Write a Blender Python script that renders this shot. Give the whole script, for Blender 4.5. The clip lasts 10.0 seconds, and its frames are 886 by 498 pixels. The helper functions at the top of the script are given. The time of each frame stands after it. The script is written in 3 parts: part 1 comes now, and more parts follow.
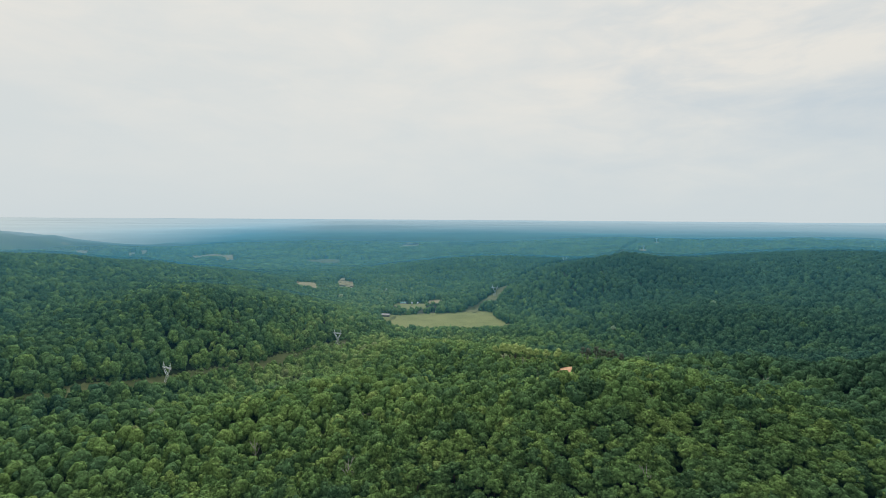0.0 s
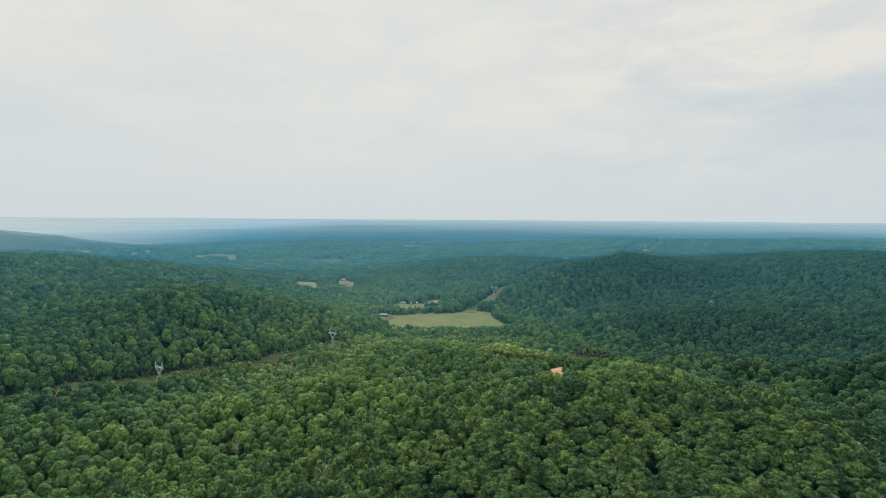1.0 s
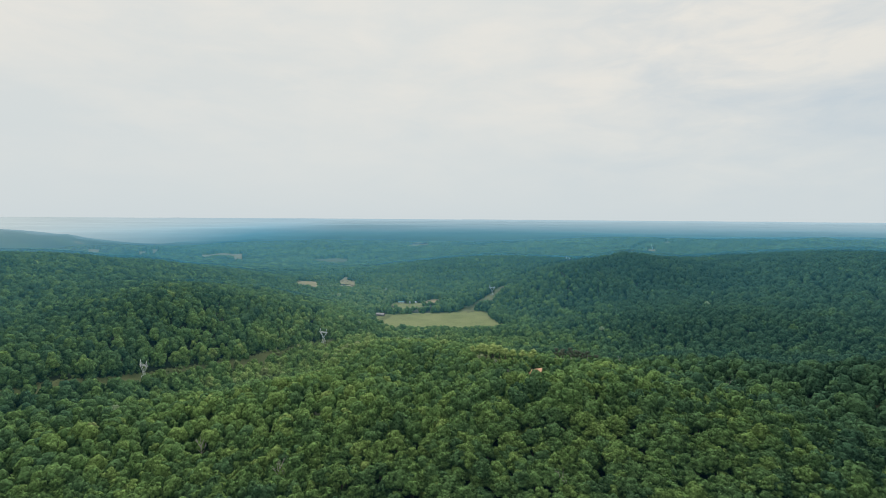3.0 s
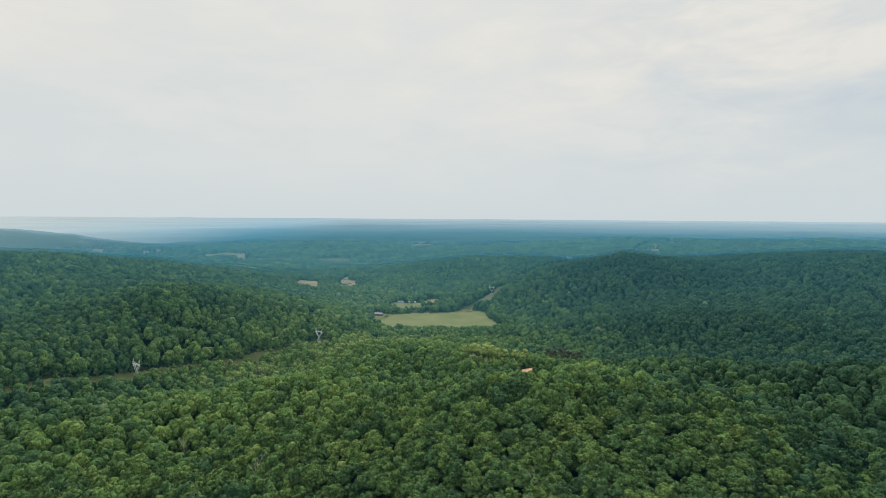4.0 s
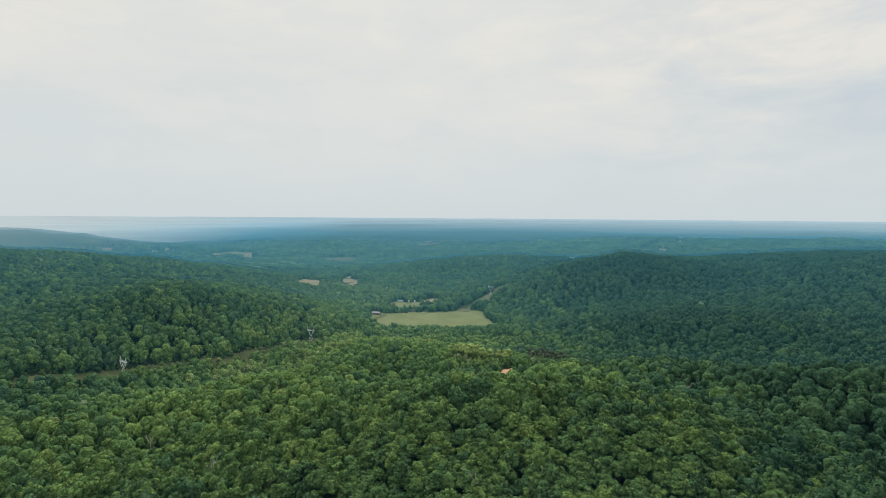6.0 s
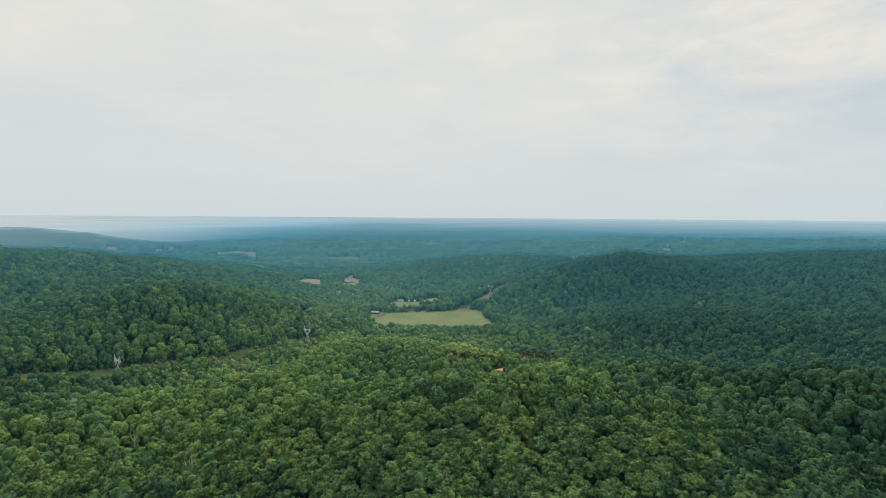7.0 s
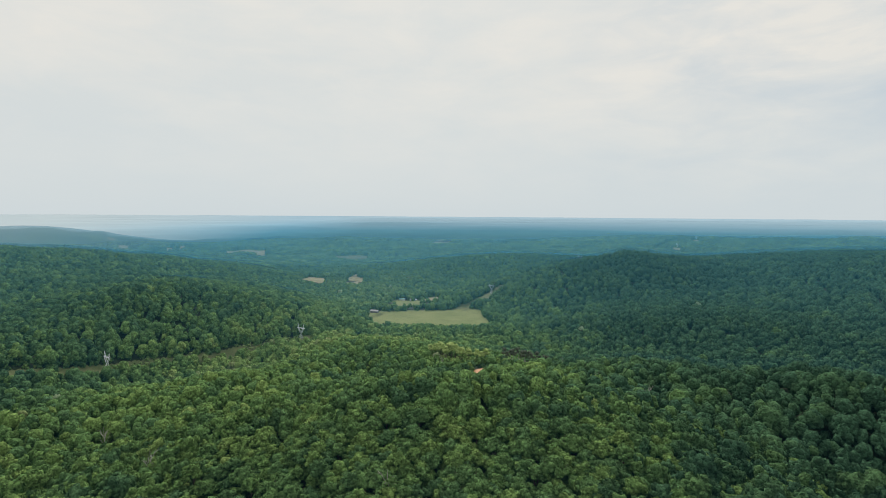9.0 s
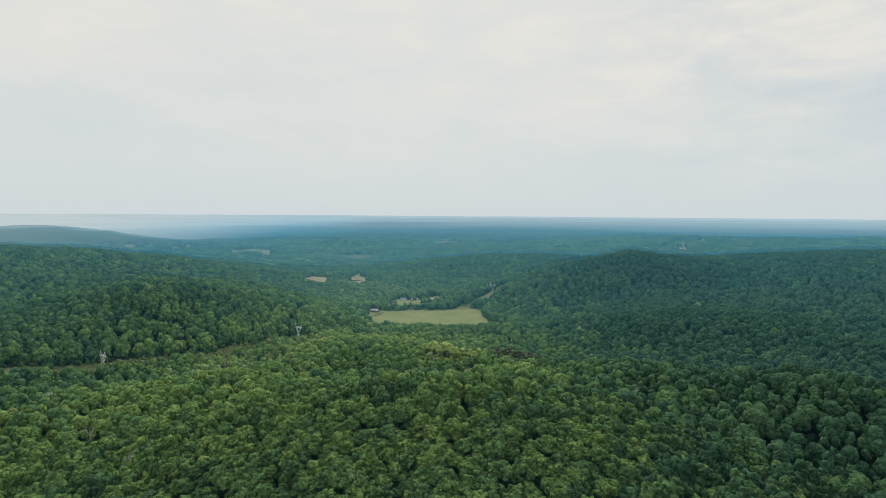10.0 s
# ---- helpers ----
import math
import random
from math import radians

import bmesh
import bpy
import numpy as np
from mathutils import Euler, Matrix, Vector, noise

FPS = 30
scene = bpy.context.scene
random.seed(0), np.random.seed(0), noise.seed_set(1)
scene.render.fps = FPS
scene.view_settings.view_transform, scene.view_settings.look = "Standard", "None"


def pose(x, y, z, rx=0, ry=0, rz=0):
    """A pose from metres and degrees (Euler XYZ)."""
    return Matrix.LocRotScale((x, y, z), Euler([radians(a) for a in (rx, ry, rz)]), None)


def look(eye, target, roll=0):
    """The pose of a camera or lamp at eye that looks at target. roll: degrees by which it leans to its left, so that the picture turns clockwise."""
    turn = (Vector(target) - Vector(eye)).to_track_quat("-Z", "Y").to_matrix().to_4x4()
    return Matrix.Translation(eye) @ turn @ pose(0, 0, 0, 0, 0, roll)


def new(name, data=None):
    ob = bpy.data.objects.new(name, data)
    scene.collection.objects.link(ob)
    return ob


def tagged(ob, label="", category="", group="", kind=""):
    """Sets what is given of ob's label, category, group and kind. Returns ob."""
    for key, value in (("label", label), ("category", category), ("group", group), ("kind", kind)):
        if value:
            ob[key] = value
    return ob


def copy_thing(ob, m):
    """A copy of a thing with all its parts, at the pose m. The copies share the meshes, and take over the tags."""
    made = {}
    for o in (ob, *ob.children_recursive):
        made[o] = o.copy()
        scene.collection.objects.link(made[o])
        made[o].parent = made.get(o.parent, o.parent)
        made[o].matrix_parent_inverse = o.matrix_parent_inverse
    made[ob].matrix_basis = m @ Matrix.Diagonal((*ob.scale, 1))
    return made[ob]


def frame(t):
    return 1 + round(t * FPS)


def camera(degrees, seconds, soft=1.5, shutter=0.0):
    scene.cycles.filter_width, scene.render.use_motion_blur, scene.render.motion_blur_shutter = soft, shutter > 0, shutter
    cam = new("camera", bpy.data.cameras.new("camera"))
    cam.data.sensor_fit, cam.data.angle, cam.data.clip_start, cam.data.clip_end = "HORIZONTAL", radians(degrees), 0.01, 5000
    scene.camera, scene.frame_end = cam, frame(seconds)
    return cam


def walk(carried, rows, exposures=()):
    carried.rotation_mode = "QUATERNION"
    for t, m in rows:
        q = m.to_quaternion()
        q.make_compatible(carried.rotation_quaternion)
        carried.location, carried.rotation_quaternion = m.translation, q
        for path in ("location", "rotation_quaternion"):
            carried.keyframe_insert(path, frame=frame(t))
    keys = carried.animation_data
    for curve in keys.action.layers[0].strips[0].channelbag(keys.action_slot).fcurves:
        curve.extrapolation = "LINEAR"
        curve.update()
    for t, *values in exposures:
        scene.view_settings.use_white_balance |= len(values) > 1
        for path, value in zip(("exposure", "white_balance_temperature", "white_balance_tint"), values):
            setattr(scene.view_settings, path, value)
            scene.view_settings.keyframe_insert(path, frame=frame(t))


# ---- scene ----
cam = camera(83.2, 10.0, soft=0.5)
PATH = [
    (0, pose(0.00, 0.00, 150.00, 86.450, -0.390, -1.168)),
    (0.5, pose(7.76, 0.43, 150.00, 86.444, -0.390, -0.895)),
    (1, pose(15.53, 0.82, 150.00, 86.437, -0.390, -0.622)),
    (1.5, pose(23.32, 1.20, 150.00, 86.428, -0.390, -0.348)),
    (2, pose(31.11, 1.57, 150.00, 86.417, -0.390, -0.073)),
    (2.5, pose(38.92, 1.93, 150.00, 86.405, -0.390, 0.205)),
    (4, pose(62.40, 3.13, 150.00, 86.358, -0.390, 1.060)),
    (4.5, pose(70.25, 3.59, 150.00, 86.339, -0.390, 1.355)),
    (5, pose(78.11, 4.09, 150.00, 86.318, -0.390, 1.656)),
    (5.5, pose(85.98, 4.66, 150.00, 86.296, -0.390, 1.965)),
    (7, pose(109.65, 6.78, 150.00, 86.218, -0.390, 2.941)),
    (7.5, pose(117.57, 7.66, 150.00, 86.189, -0.390, 3.286)),
    (8, pose(125.49, 8.65, 150.00, 86.158, -0.390, 3.643)),
    (8.5, pose(133.43, 9.75, 150.00, 86.126, -0.390, 4.011)),
    (9, pose(141.37, 10.97, 150.00, 86.091, -0.390, 4.392)),
    (9.5, pose(149.33, 12.32, 150.00, 86.055, -0.390, 4.787)),
    (10, pose(157.30, 13.82, 150.00, 86.018, -0.390, 5.196)),
]
walk(cam, PATH)

# ---- light and sky ----
SUN_UP, SUN_TURN = 42.0, -8.0   # degrees above the horizon; turn from ahead, positive to the east
world = bpy.data.worlds.new("sky")
scene.world = world
world.use_nodes = True
wt = world.node_tree
wt.nodes.clear()


def node(tree, kind, **values):
    n = tree.nodes.new(kind)
    for key, value in values.items():
        if key in n.inputs:
            n.inputs[key].default_value = value
    return n


def wlink(a, b):
    wt.links.new(a, b)


sky = wt.nodes.new("ShaderNodeTexSky")
sky.sky_type, sky.sun_disc = "NISHITA", False
sky.sun_elevation, sky.sun_rotation = radians(SUN_UP), radians(SUN_TURN)
sky.air_density, sky.dust_density, sky.ozone_density = 1.0, 3.0, 1.0
coord = wt.nodes.new("ShaderNodeTexCoord")
stretch = wt.nodes.new("ShaderNodeMapping")
stretch.inputs["Scale"].default_value = (1.0, 1.0, 3.0)
stretch.inputs["Location"].default_value = (0.35, 0.1, 0.0)
wlink(coord.outputs["Generated"], stretch.inputs["Vector"])
broad = node(wt, "ShaderNodeTexNoise", Scale=2.1, Detail=5.0, Roughness=0.55, Distortion=0.35)
fine = node(wt, "ShaderNodeTexNoise", Scale=6.5, Detail=6.0, Roughness=0.6, Distortion=0.5)
wlink(stretch.outputs["Vector"], broad.inputs["Vector"])
wlink(stretch.outputs["Vector"], fine.inputs["Vector"])
# the veil thins to the north-east, away from the bright haze round the sun
side = wt.nodes.new("ShaderNodeVectorMath")
side.operation = "DOT_PRODUCT"
side.inputs[1].default_value = (0.62, 0.75, 0.23)
wlink(coord.outputs["Generated"], side.inputs[0])
east = node(wt, "ShaderNodeMapRange")
east.inputs["From Min"].default_value, east.inputs["From Max"].default_value = 0.86, 1.02
wlink(side.outputs["Value"], east.inputs["Value"])
add = wt.nodes.new("ShaderNodeMath")
add.operation = "MULTIPLY_ADD"
add.inputs[1].default_value = 0.55
wlink(fine.outputs["Fac"], add.inputs[0])
wlink(broad.outputs["Fac"], add.inputs[2])
thin = node(wt, "ShaderNodeMapRange")
thin.inputs["From Min"].default_value, thin.inputs["From Max"].default_value = 0.60, 1.0
wlink(add.outputs[0], thin.inputs["Value"])
cloud = wt.nodes.new("ShaderNodeMix")
cloud.data_type = "RGBA"
veils = wt.nodes.new("ShaderNodeMix")
veils.data_type = "RGBA"
veils.inputs["A"].default_value = (0.780, 0.763, 0.714, 1)
veils.inputs["B"].default_value = (0.680, 0.708, 0.698, 1)
bands = node(wt, "ShaderNodeMapRange")
bands.inputs["From Min"].default_value, bands.inputs["From Max"].default_value = 0.60, 0.95
wlink(add.outputs[0], bands.inputs["Value"])
wlink(bands.outputs["Result"], veils.inputs["Factor"])
wlink(veils.outputs["Result"], cloud.inputs["A"])
cloud.inputs["B"].default_value = (0.49, 0.575, 0.65, 1)
fac = wt.nodes.new("ShaderNodeMath")
fac.operation = "MULTIPLY"
wlink(east.outputs["Result"], fac.inputs[0])
wlink(thin.outputs["Result"], fac.inputs[1])
wlink(fac.outputs[0], cloud.inputs["Factor"])
# milky band over the horizon
sep = wt.nodes.new("ShaderNodeSeparateXYZ")
wlink(coord.outputs["Generated"], sep.inputs[0])
low = node(wt, "ShaderNodeMapRange")
low.inputs["From Min"].default_value, low.inputs["From Max"].default_value = 0.0, 0.26
low.inputs["To Min"].default_value, low.inputs["To Max"].default_value = 0.95, 0.0
wlink(sep.outputs["Z"], low.inputs["Value"])
milky = wt.nodes.new("ShaderNodeMix")
milky.data_type = "RGBA"
milky.inputs["B"].default_value = (0.610, 0.675, 0.700, 1)
wlink(low.outputs["Result"], milky.inputs["Factor"])
wlink(cloud.outputs["Result"], milky.inputs["A"])
clear = wt.nodes.new("ShaderNodeMix")
clear.data_type, clear.blend_type = "RGBA", "ADD"
clear.inputs["Factor"].default_value = 0.0015
wlink(milky.outputs["Result"], clear.inputs["A"])
wlink(sky.outputs["Color"], clear.inputs["B"])
back = node(wt, "ShaderNodeBackground", Strength=1.0)
wlink(clear.outputs["Result"], back.inputs["Color"])
wlink(back.outputs[0], wt.nodes.new("ShaderNodeOutputWorld").inputs["Surface"])

sun = new("sun", bpy.data.lights.new("sun", "SUN"))
sun.data.energy, sun.data.angle, sun.data.color = 2.4, radians(11), (1.0, 0.95, 0.86)
sun.matrix_world = look((0, 0, 900), (-math.sin(radians(SUN_TURN)) * 900 / math.tan(radians(SUN_UP)),
                                      -math.cos(radians(SUN_TURN)) * 900 / math.tan(radians(SUN_UP)), 0))
scene.view_settings.exposure = 0.0


# ---- materials ----
def material(name, rough=0.8, metal=0.0, spec=0.3):
    m = bpy.data.materials.new(name)
    m.use_nodes = True
    b = m.node_tree.nodes["Principled BSDF"]
    b.inputs["Roughness"].default_value, b.inputs["Metallic"].default_value = rough, metal
    b.inputs["Specular IOR Level"].default_value = spec
    return m, m.node_tree, b


def ramp(tree, stops):
    n = tree.nodes.new("ShaderNodeValToRGB")
    el = n.color_ramp.elements
    while len(el) < len(stops):
        el.new(0.5)
    for e, (at, colour) in zip(el, stops):
        e.position, e.color = at, (*colour, 1)
    return n


def surface(name, dark, light, scale, rough=0.85, bump=0.3, grain=6.0, metal=0.0, spec=0.25):
    """A surface with broad patches and fine grain in world metres."""
    m, t, b = material(name, rough, metal, spec)
    geo = t.nodes.new("ShaderNodeNewGeometry")
    big = node(t, "ShaderNodeTexNoise", Scale=1.0 / scale, Detail=4.0, Roughness=0.6)
    small = node(t, "ShaderNodeTexNoise", Scale=grain / scale, Detail=3.0, Roughness=0.7)
    t.links.new(geo.outputs["Position"], big.inputs["Vector"])
    t.links.new(geo.outputs["Position"], small.inputs["Vector"])
    mix = t.nodes.new("ShaderNodeMath")
    mix.operation = "MULTIPLY_ADD"
    mix.inputs[1].default_value = 0.6
    t.links.new(small.outputs["Fac"], mix.inputs[0])
    t.links.new(big.outputs["Fac"], mix.inputs[2])
    r = ramp(t, [(0.52, dark), (0.98, light)])
    t.links.new(mix.outputs[0], r.inputs["Fac"])
    t.links.new(r.outputs["Color"], b.inputs["Base Color"])
    if bump:
        bp = node(t, "ShaderNodeBump", Strength=bump, Distance=scale / grain * 0.5)
        t.links.new(small.outputs["Fac"], bp.inputs["Height"])
        t.links.new(bp.outputs["Normal"], b.inputs["Normal"])
    return m


# greens of a mixed broadleaf wood, from blue-green to yellow-green and olive
GREENS = [(0.0, (0.046, 0.103, 0.056)), (0.18, (0.073, 0.144, 0.061)), (0.4, (0.111, 0.199, 0.064)), (0.6, (0.157, 0.248, 0.072)),
          (0.78, (0.210, 0.292, 0.091)), (0.9, (0.228, 0.285, 0.120)), (0.97, (0.274, 0.325, 0.137)), (1.0, (0.308, 0.353, 0.205))]


def foliage(name, own):
    """Leaves. own: each object draws its own green; otherwise every tree of the joined mesh carries a tone."""
    m, t, b = material(name, 1.0, 0.0, 0.05)
    geo = t.nodes.new("ShaderNodeNewGeometry")
    if own:
        own_tone = node(t, "ShaderNodeMapRange")
        own_tone.inputs["To Min"].default_value, own_tone.inputs["To Max"].default_value = 0.16, 0.56
        t.links.new(t.nodes.new("ShaderNodeObjectInfo").outputs["Random"], own_tone.inputs["Value"])
        tone = own_tone.outputs["Result"]
    else:
        at = t.nodes.new("ShaderNodeAttribute")
        at.attribute_name = "tone"
        tone = at.outputs["Fac"]
    greens = ramp(t, GREENS)
    stand = node(t, "ShaderNodeTexNoise", Scale=0.018, Detail=3.0, Roughness=0.55)
    leaf = node(t, "ShaderNodeTexNoise", Scale=0.85, Detail=6.0, Roughness=0.8)
    tuft = node(t, "ShaderNodeTexVoronoi", Scale=0.62)
    for n in (stand, leaf, tuft):
        t.links.new(geo.outputs["Position"], n.inputs["Vector"])
    # sprays of leaves about a metre and a half across: each a little lighter or darker than the next
    own_shade = t.nodes.new("ShaderNodeSeparateColor")
    t.links.new(tuft.outputs["Color"], own_shade.inputs["Color"])
    shift = t.nodes.new("ShaderNodeMath")
    shift.operation = "MULTIPLY_ADD"
    shift.inputs[1].default_value, shift.inputs[2].default_value = 0.7, -0.35
    t.links.new(stand.outputs["Fac"], shift.inputs[0])
    total = t.nodes.new("ShaderNodeMath")
    total.operation, total.use_clamp = "ADD", True
    t.links.new(shift.outputs[0], total.inputs[0])
    t.links.new(tone, total.inputs[1])
    t.links.new(total.outputs[0], greens.inputs["Fac"])
    vary = node(t, "ShaderNodeMapRange")
    vary.inputs["From Min"].default_value, vary.inputs["From Max"].default_value = 0.3, 0.7
    vary.inputs["To Min"].default_value, vary.inputs["To Max"].default_value = 0.55, 1.55
    t.links.new(leaf.outputs["Fac"], vary.inputs["Value"])
    spray = node(t, "ShaderNodeMapRange")
    spray.inputs["To Min"].default_value, spray.inputs["To Max"].default_value = 0.58, 1.46
    t.links.new(own_shade.outputs["Red"], spray.inputs["Value"])
    both_ways = t.nodes.new("ShaderNodeMath")
    both_ways.operation = "MULTIPLY"
    t.links.new(vary.outputs["Result"], both_ways.inputs[0])
    t.links.new(spray.outputs["Result"], both_ways.inputs[1])
    times = t.nodes.new("ShaderNodeVectorMath")
    times.operation = "SCALE"
    t.links.new(greens.outputs["Color"], times.inputs[0])
    t.links.new(both_ways.outputs[0], times.inputs["Scale"])
    t.links.new(times.outputs["Vector"], b.inputs["Base Color"])
    dome = t.nodes.new("ShaderNodeMath")
    dome.operation = "MULTIPLY_ADD"
    dome.inputs[1].default_value = -0.75
    t.links.new(tuft.outputs["Distance"], dome.inputs[0])
    t.links.new(leaf.outputs["Fac"], dome.inputs[2])
    bp = node(t, "ShaderNodeBump", Strength=1.0, Distance=1.3)
    t.links.new(dome.outputs[0], bp.inputs["Height"])
    t.links.new(bp.outputs["Normal"], b.inputs["Normal"])
    return m


LEAVES_OWN = foliage("leaves_single", True)
LEAVES = foliage("leaves", False)
BARK = surface("bark", (0.05, 0.04, 0.03), (0.16, 0.13, 0.10), 1.2)
DEADWOOD = surface("dead_wood", (0.22, 0.20, 0.18), (0.46, 0.43, 0.40), 1.5)
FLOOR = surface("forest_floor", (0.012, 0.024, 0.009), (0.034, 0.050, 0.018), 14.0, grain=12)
MEADOW = surface("hay_meadow", (0.150, 0.190, 0.055), (0.235, 0.260, 0.090), 45.0, grain=30, bump=0.2)
DRYGRASS = surface("dry_grass", (0.090, 0.125, 0.042), (0.172, 0.188, 0.080), 22.0, grain=14)
STRAW = surface("cut_straw", (0.25, 0.23, 0.10), (0.40, 0.34, 0.18), 40.0, grain=20)
CLAY = surface("red_clay", (0.44, 0.20, 0.11), (0.70, 0.42, 0.27), 5.0, grain=8)
STEEL = surface("galvanised_steel", (0.66, 0.69, 0.70), (0.84, 0.86, 0.87), 2.0, rough=0.5, bump=0.0, metal=0.0, spec=0.5)
GLASSY = surface("porcelain", (0.20, 0.16, 0.13), (0.32, 0.28, 0.24), 0.5, rough=0.25, bump=0.0)
WHITE = surface("white_siding", (0.62, 0.62, 0.60), (0.80, 0.80, 0.78), 2.0, bump=0.1)
TIN = surface("pale_tin_roof", (0.50, 0.54, 0.58), (0.74, 0.77, 0.80), 3.0, rough=0.45, bump=0.1, metal=0.2)
GREENTIN = surface("green_tin_roof", (0.10, 0.28, 0.26), (0.20, 0.42, 0.38), 3.0, rough=0.45, bump=0.1)
RUST = surface("rusty_tin_roof", (0.42, 0.33, 0.31), (0.64, 0.60, 0.60), 3.0, rough=0.6, bump=0.1)
BOARD = surface("weathered_boards", (0.13, 0.11, 0.10), (0.30, 0.26, 0.24), 1.2)
PANE = surface("window_pane", (0.02, 0.025, 0.03), (0.05, 0.06, 0.05), 2.0, rough=0.1, bump=0.0, spec=0.6)


# ---- the lie of the land ----
HILLS = []


def hill(x, y, r, h):
    HILLS.append((x, y, r, h))


hill(133, 260, 200, 80.2)
hill(-1031, 980, 550, 115.0)
hill(1149, 1380, 400, 115.3)
hill(-1845, 2300, 550, 47.6)
hill(1719, 3180, 550, 60.0)
hill(-139, 1220, 200, -19.6)
hill(723, 548, 280, 52.4)
hill(541, 2020, 400, 39.1)
hill(-275, 1700, 200, -11.1)
hill(87, 940, 150, -4.7)
hill(501, 1220, 200, 44.4)
hill(2599, 3180, 550, 71.2)
hill(421, 3620, 550, 30.4)
hill(-246, 356, 80, 15.7)
hill(-424, 804, 110, 12.9)
hill(87, 612, 80, 11.5)
hill(395, 388, 60, 30.9)
hill(-164, 716, 110, -36.4)
hill(37, 1540, 200, -36.4)
hill(-1347, 2660, 400, 12.6)
hill(-432, 484, 80, 33.6)
hill(244, 244, 60, -2.8)
hill(-37, 388, 60, 16.7)
hill(-237, 548, 80, -8.7)
hill(256, 484, 60, 5.1)
hill(105, 340, 60, 15.2)
hill(62, 436, 60, -12.8)
hill(813, 1060, 150, 14.6)
hill(368, 804, 110, 6.9)
hill(-1339, 3620, 550, 48.5)
hill(-340, 716, 110, 41.1)
hill(-38, 676, 80, 14.1)
hill(163, 532, 60, 13.7)
hill(-273, 940, 150, 22.7)
hill(-45, 548, 80, 15.3)
hill(357, 1540, 200, 19.7)
hill(141, 2340, 280, 11.1)
hill(-1099, 1220, 200, 19.9)
hill(-140, 244, 60, 8.7)
hill(-130, 436, 60, 12.8)
hill(-691, 2980, 400, -40.2)
hill(219, 1180, 150, -35.9)
hill(-2323, 2340, 400, 84.0)
hill(-1013, 1668, 280, 19.0)
hill(1323, 4060, 550, 60.7)
hill(7, 292, 60, 7.0)
hill(467, 548, 80, -0.5)
hill(-63, 980, 110, -15.3)
hill(276, 716, 110, -8.5)
hill(1213, 2660, 400, 30.3)
hill(-255, 1300, 150, -20.1)
hill(465, 1300, 150, 35.6)
hill(-233, 292, 60, 5.8)
hill(1301, 1220, 200, 18.2)
hill(933, 1060, 150, 32.9)
hill(155, 388, 60, 7.7)
hill(287, 148, 60, 31.5)
hill(-87, 340, 60, -7.2)
hill(3039, 3180, 550, 54.9)
hill(801, 820, 150, 23.2)
hill(247, 292, 60, 18.2)
hill(299, 388, 60, -2.3)
hill(456, 804, 110, 19.3)
hill(304, 484, 60, 20.8)
hill(191, 148, 60, 13.9)
hill(-2307, 2660, 400, 52.0)
hill(-877, 4060, 550, 34.8)
hill(105, 1300, 150, 21.9)
hill(-553, 1892, 280, -20.2)
hill(-516, 716, 110, -9.7)
hill(693, 1060, 150, -19.3)
hill(130, 2116, 280, 26.6)
hill(-169, 612, 80, -24.6)
hill(-102, 676, 80, 19.4)
hill(-2019, 2020, 400, 12.0)
hill(443, 388, 60, 21.8)

# the country beyond four kilometres
hill(-1950, 8700, 620, 62)
hill(-950, 9100, 560, 60)
hill(-1470, 2240, 260, -20)
hill(-1100, 1350, 300, -9)
hill(1500, 4600, 520, 30)
hill(2100, 4250, 560, 22)
hill(4300, 6200, 900, 70)
hill(-3300, 6000, 700, 45)
hill(700, 6400, 800, 60)

LINE_AT, LINE_WAY = np.array([-299.0, 560.0]), np.array([0.510, 0.860]) / math.hypot(0.510, 0.860)
FIELD = np.array([(-114, 1130), (-92, 1182), (-20, 1196), (60, 1206), (126, 1222), (148, 1195), (146, 1120), (168, 1050), (152, 1010), (-70, 1015), (-104, 1075)], float)
FIELD_Z = -81.0


def ripple(x, y, step, seed):
    """Smooth random relief of about that wavelength, from -1 to 1."""
    out = np.zeros_like(x)
    r = np.random.RandomState(seed)
    for k in range(9):
        a, f, p = r.uniform(0, 2 * math.pi), r.uniform(0.7, 1.5) * 2 * math.pi / step, r.uniform(0, 6.3)
        out += np.sin((x * math.cos(a) + y * math.sin(a)) * f + p)
    return out / 4.5


def outside(x, y, poly):
    """Metres outside a closed outline; negative within."""
    far = np.full(np.shape(x), 1e9)
    inside = np.zeros(np.shape(x), bool)
    for a, b in zip(poly, np.roll(poly, -1, 0)):
        d = b - a
        s = np.clip(((x - a[0]) * d[0] + (y - a[1]) * d[1]) / (d @ d), 0, 1)
        far = np.minimum(far, np.hypot(x - a[0] - s * d[0], y - a[1] - s * d[1]))
        cross = ((a[1] > y) != (b[1] > y)) & (x < (b[0] - a[0]) * (y - a[1]) / (b[1] - a[1] + 1e-9) + a[0])
        inside ^= cross
    return np.where(inside, -far, far)


TREE_H = 20.0


def ease(a):
    a = np.clip(a, 0, 1)
    return a * a * (3 - 2 * a)


def relief(x, y):
    """The broad shape of the hills and valleys."""
    x, y = np.asarray(x, float), np.asarray(y, float)
    far = np.hypot(x - 80, y)
    z = -60.0 - TREE_H - 42 * ease((far - 1500) / 1500) + 82 * np.clip((far - 6000) / 18000, 0, 1)
    for hx, hy, r, h in HILLS:
        z = z + h * np.exp(-((x - hx) ** 2 + (y - hy) ** 2) / (2 * r * r))
    wide = ease((far - 3200) / 2500)
    return z + wide * (ripple(x, y, 2600, 5) * 21 + ripple(x, y, 900, 6) * 11)


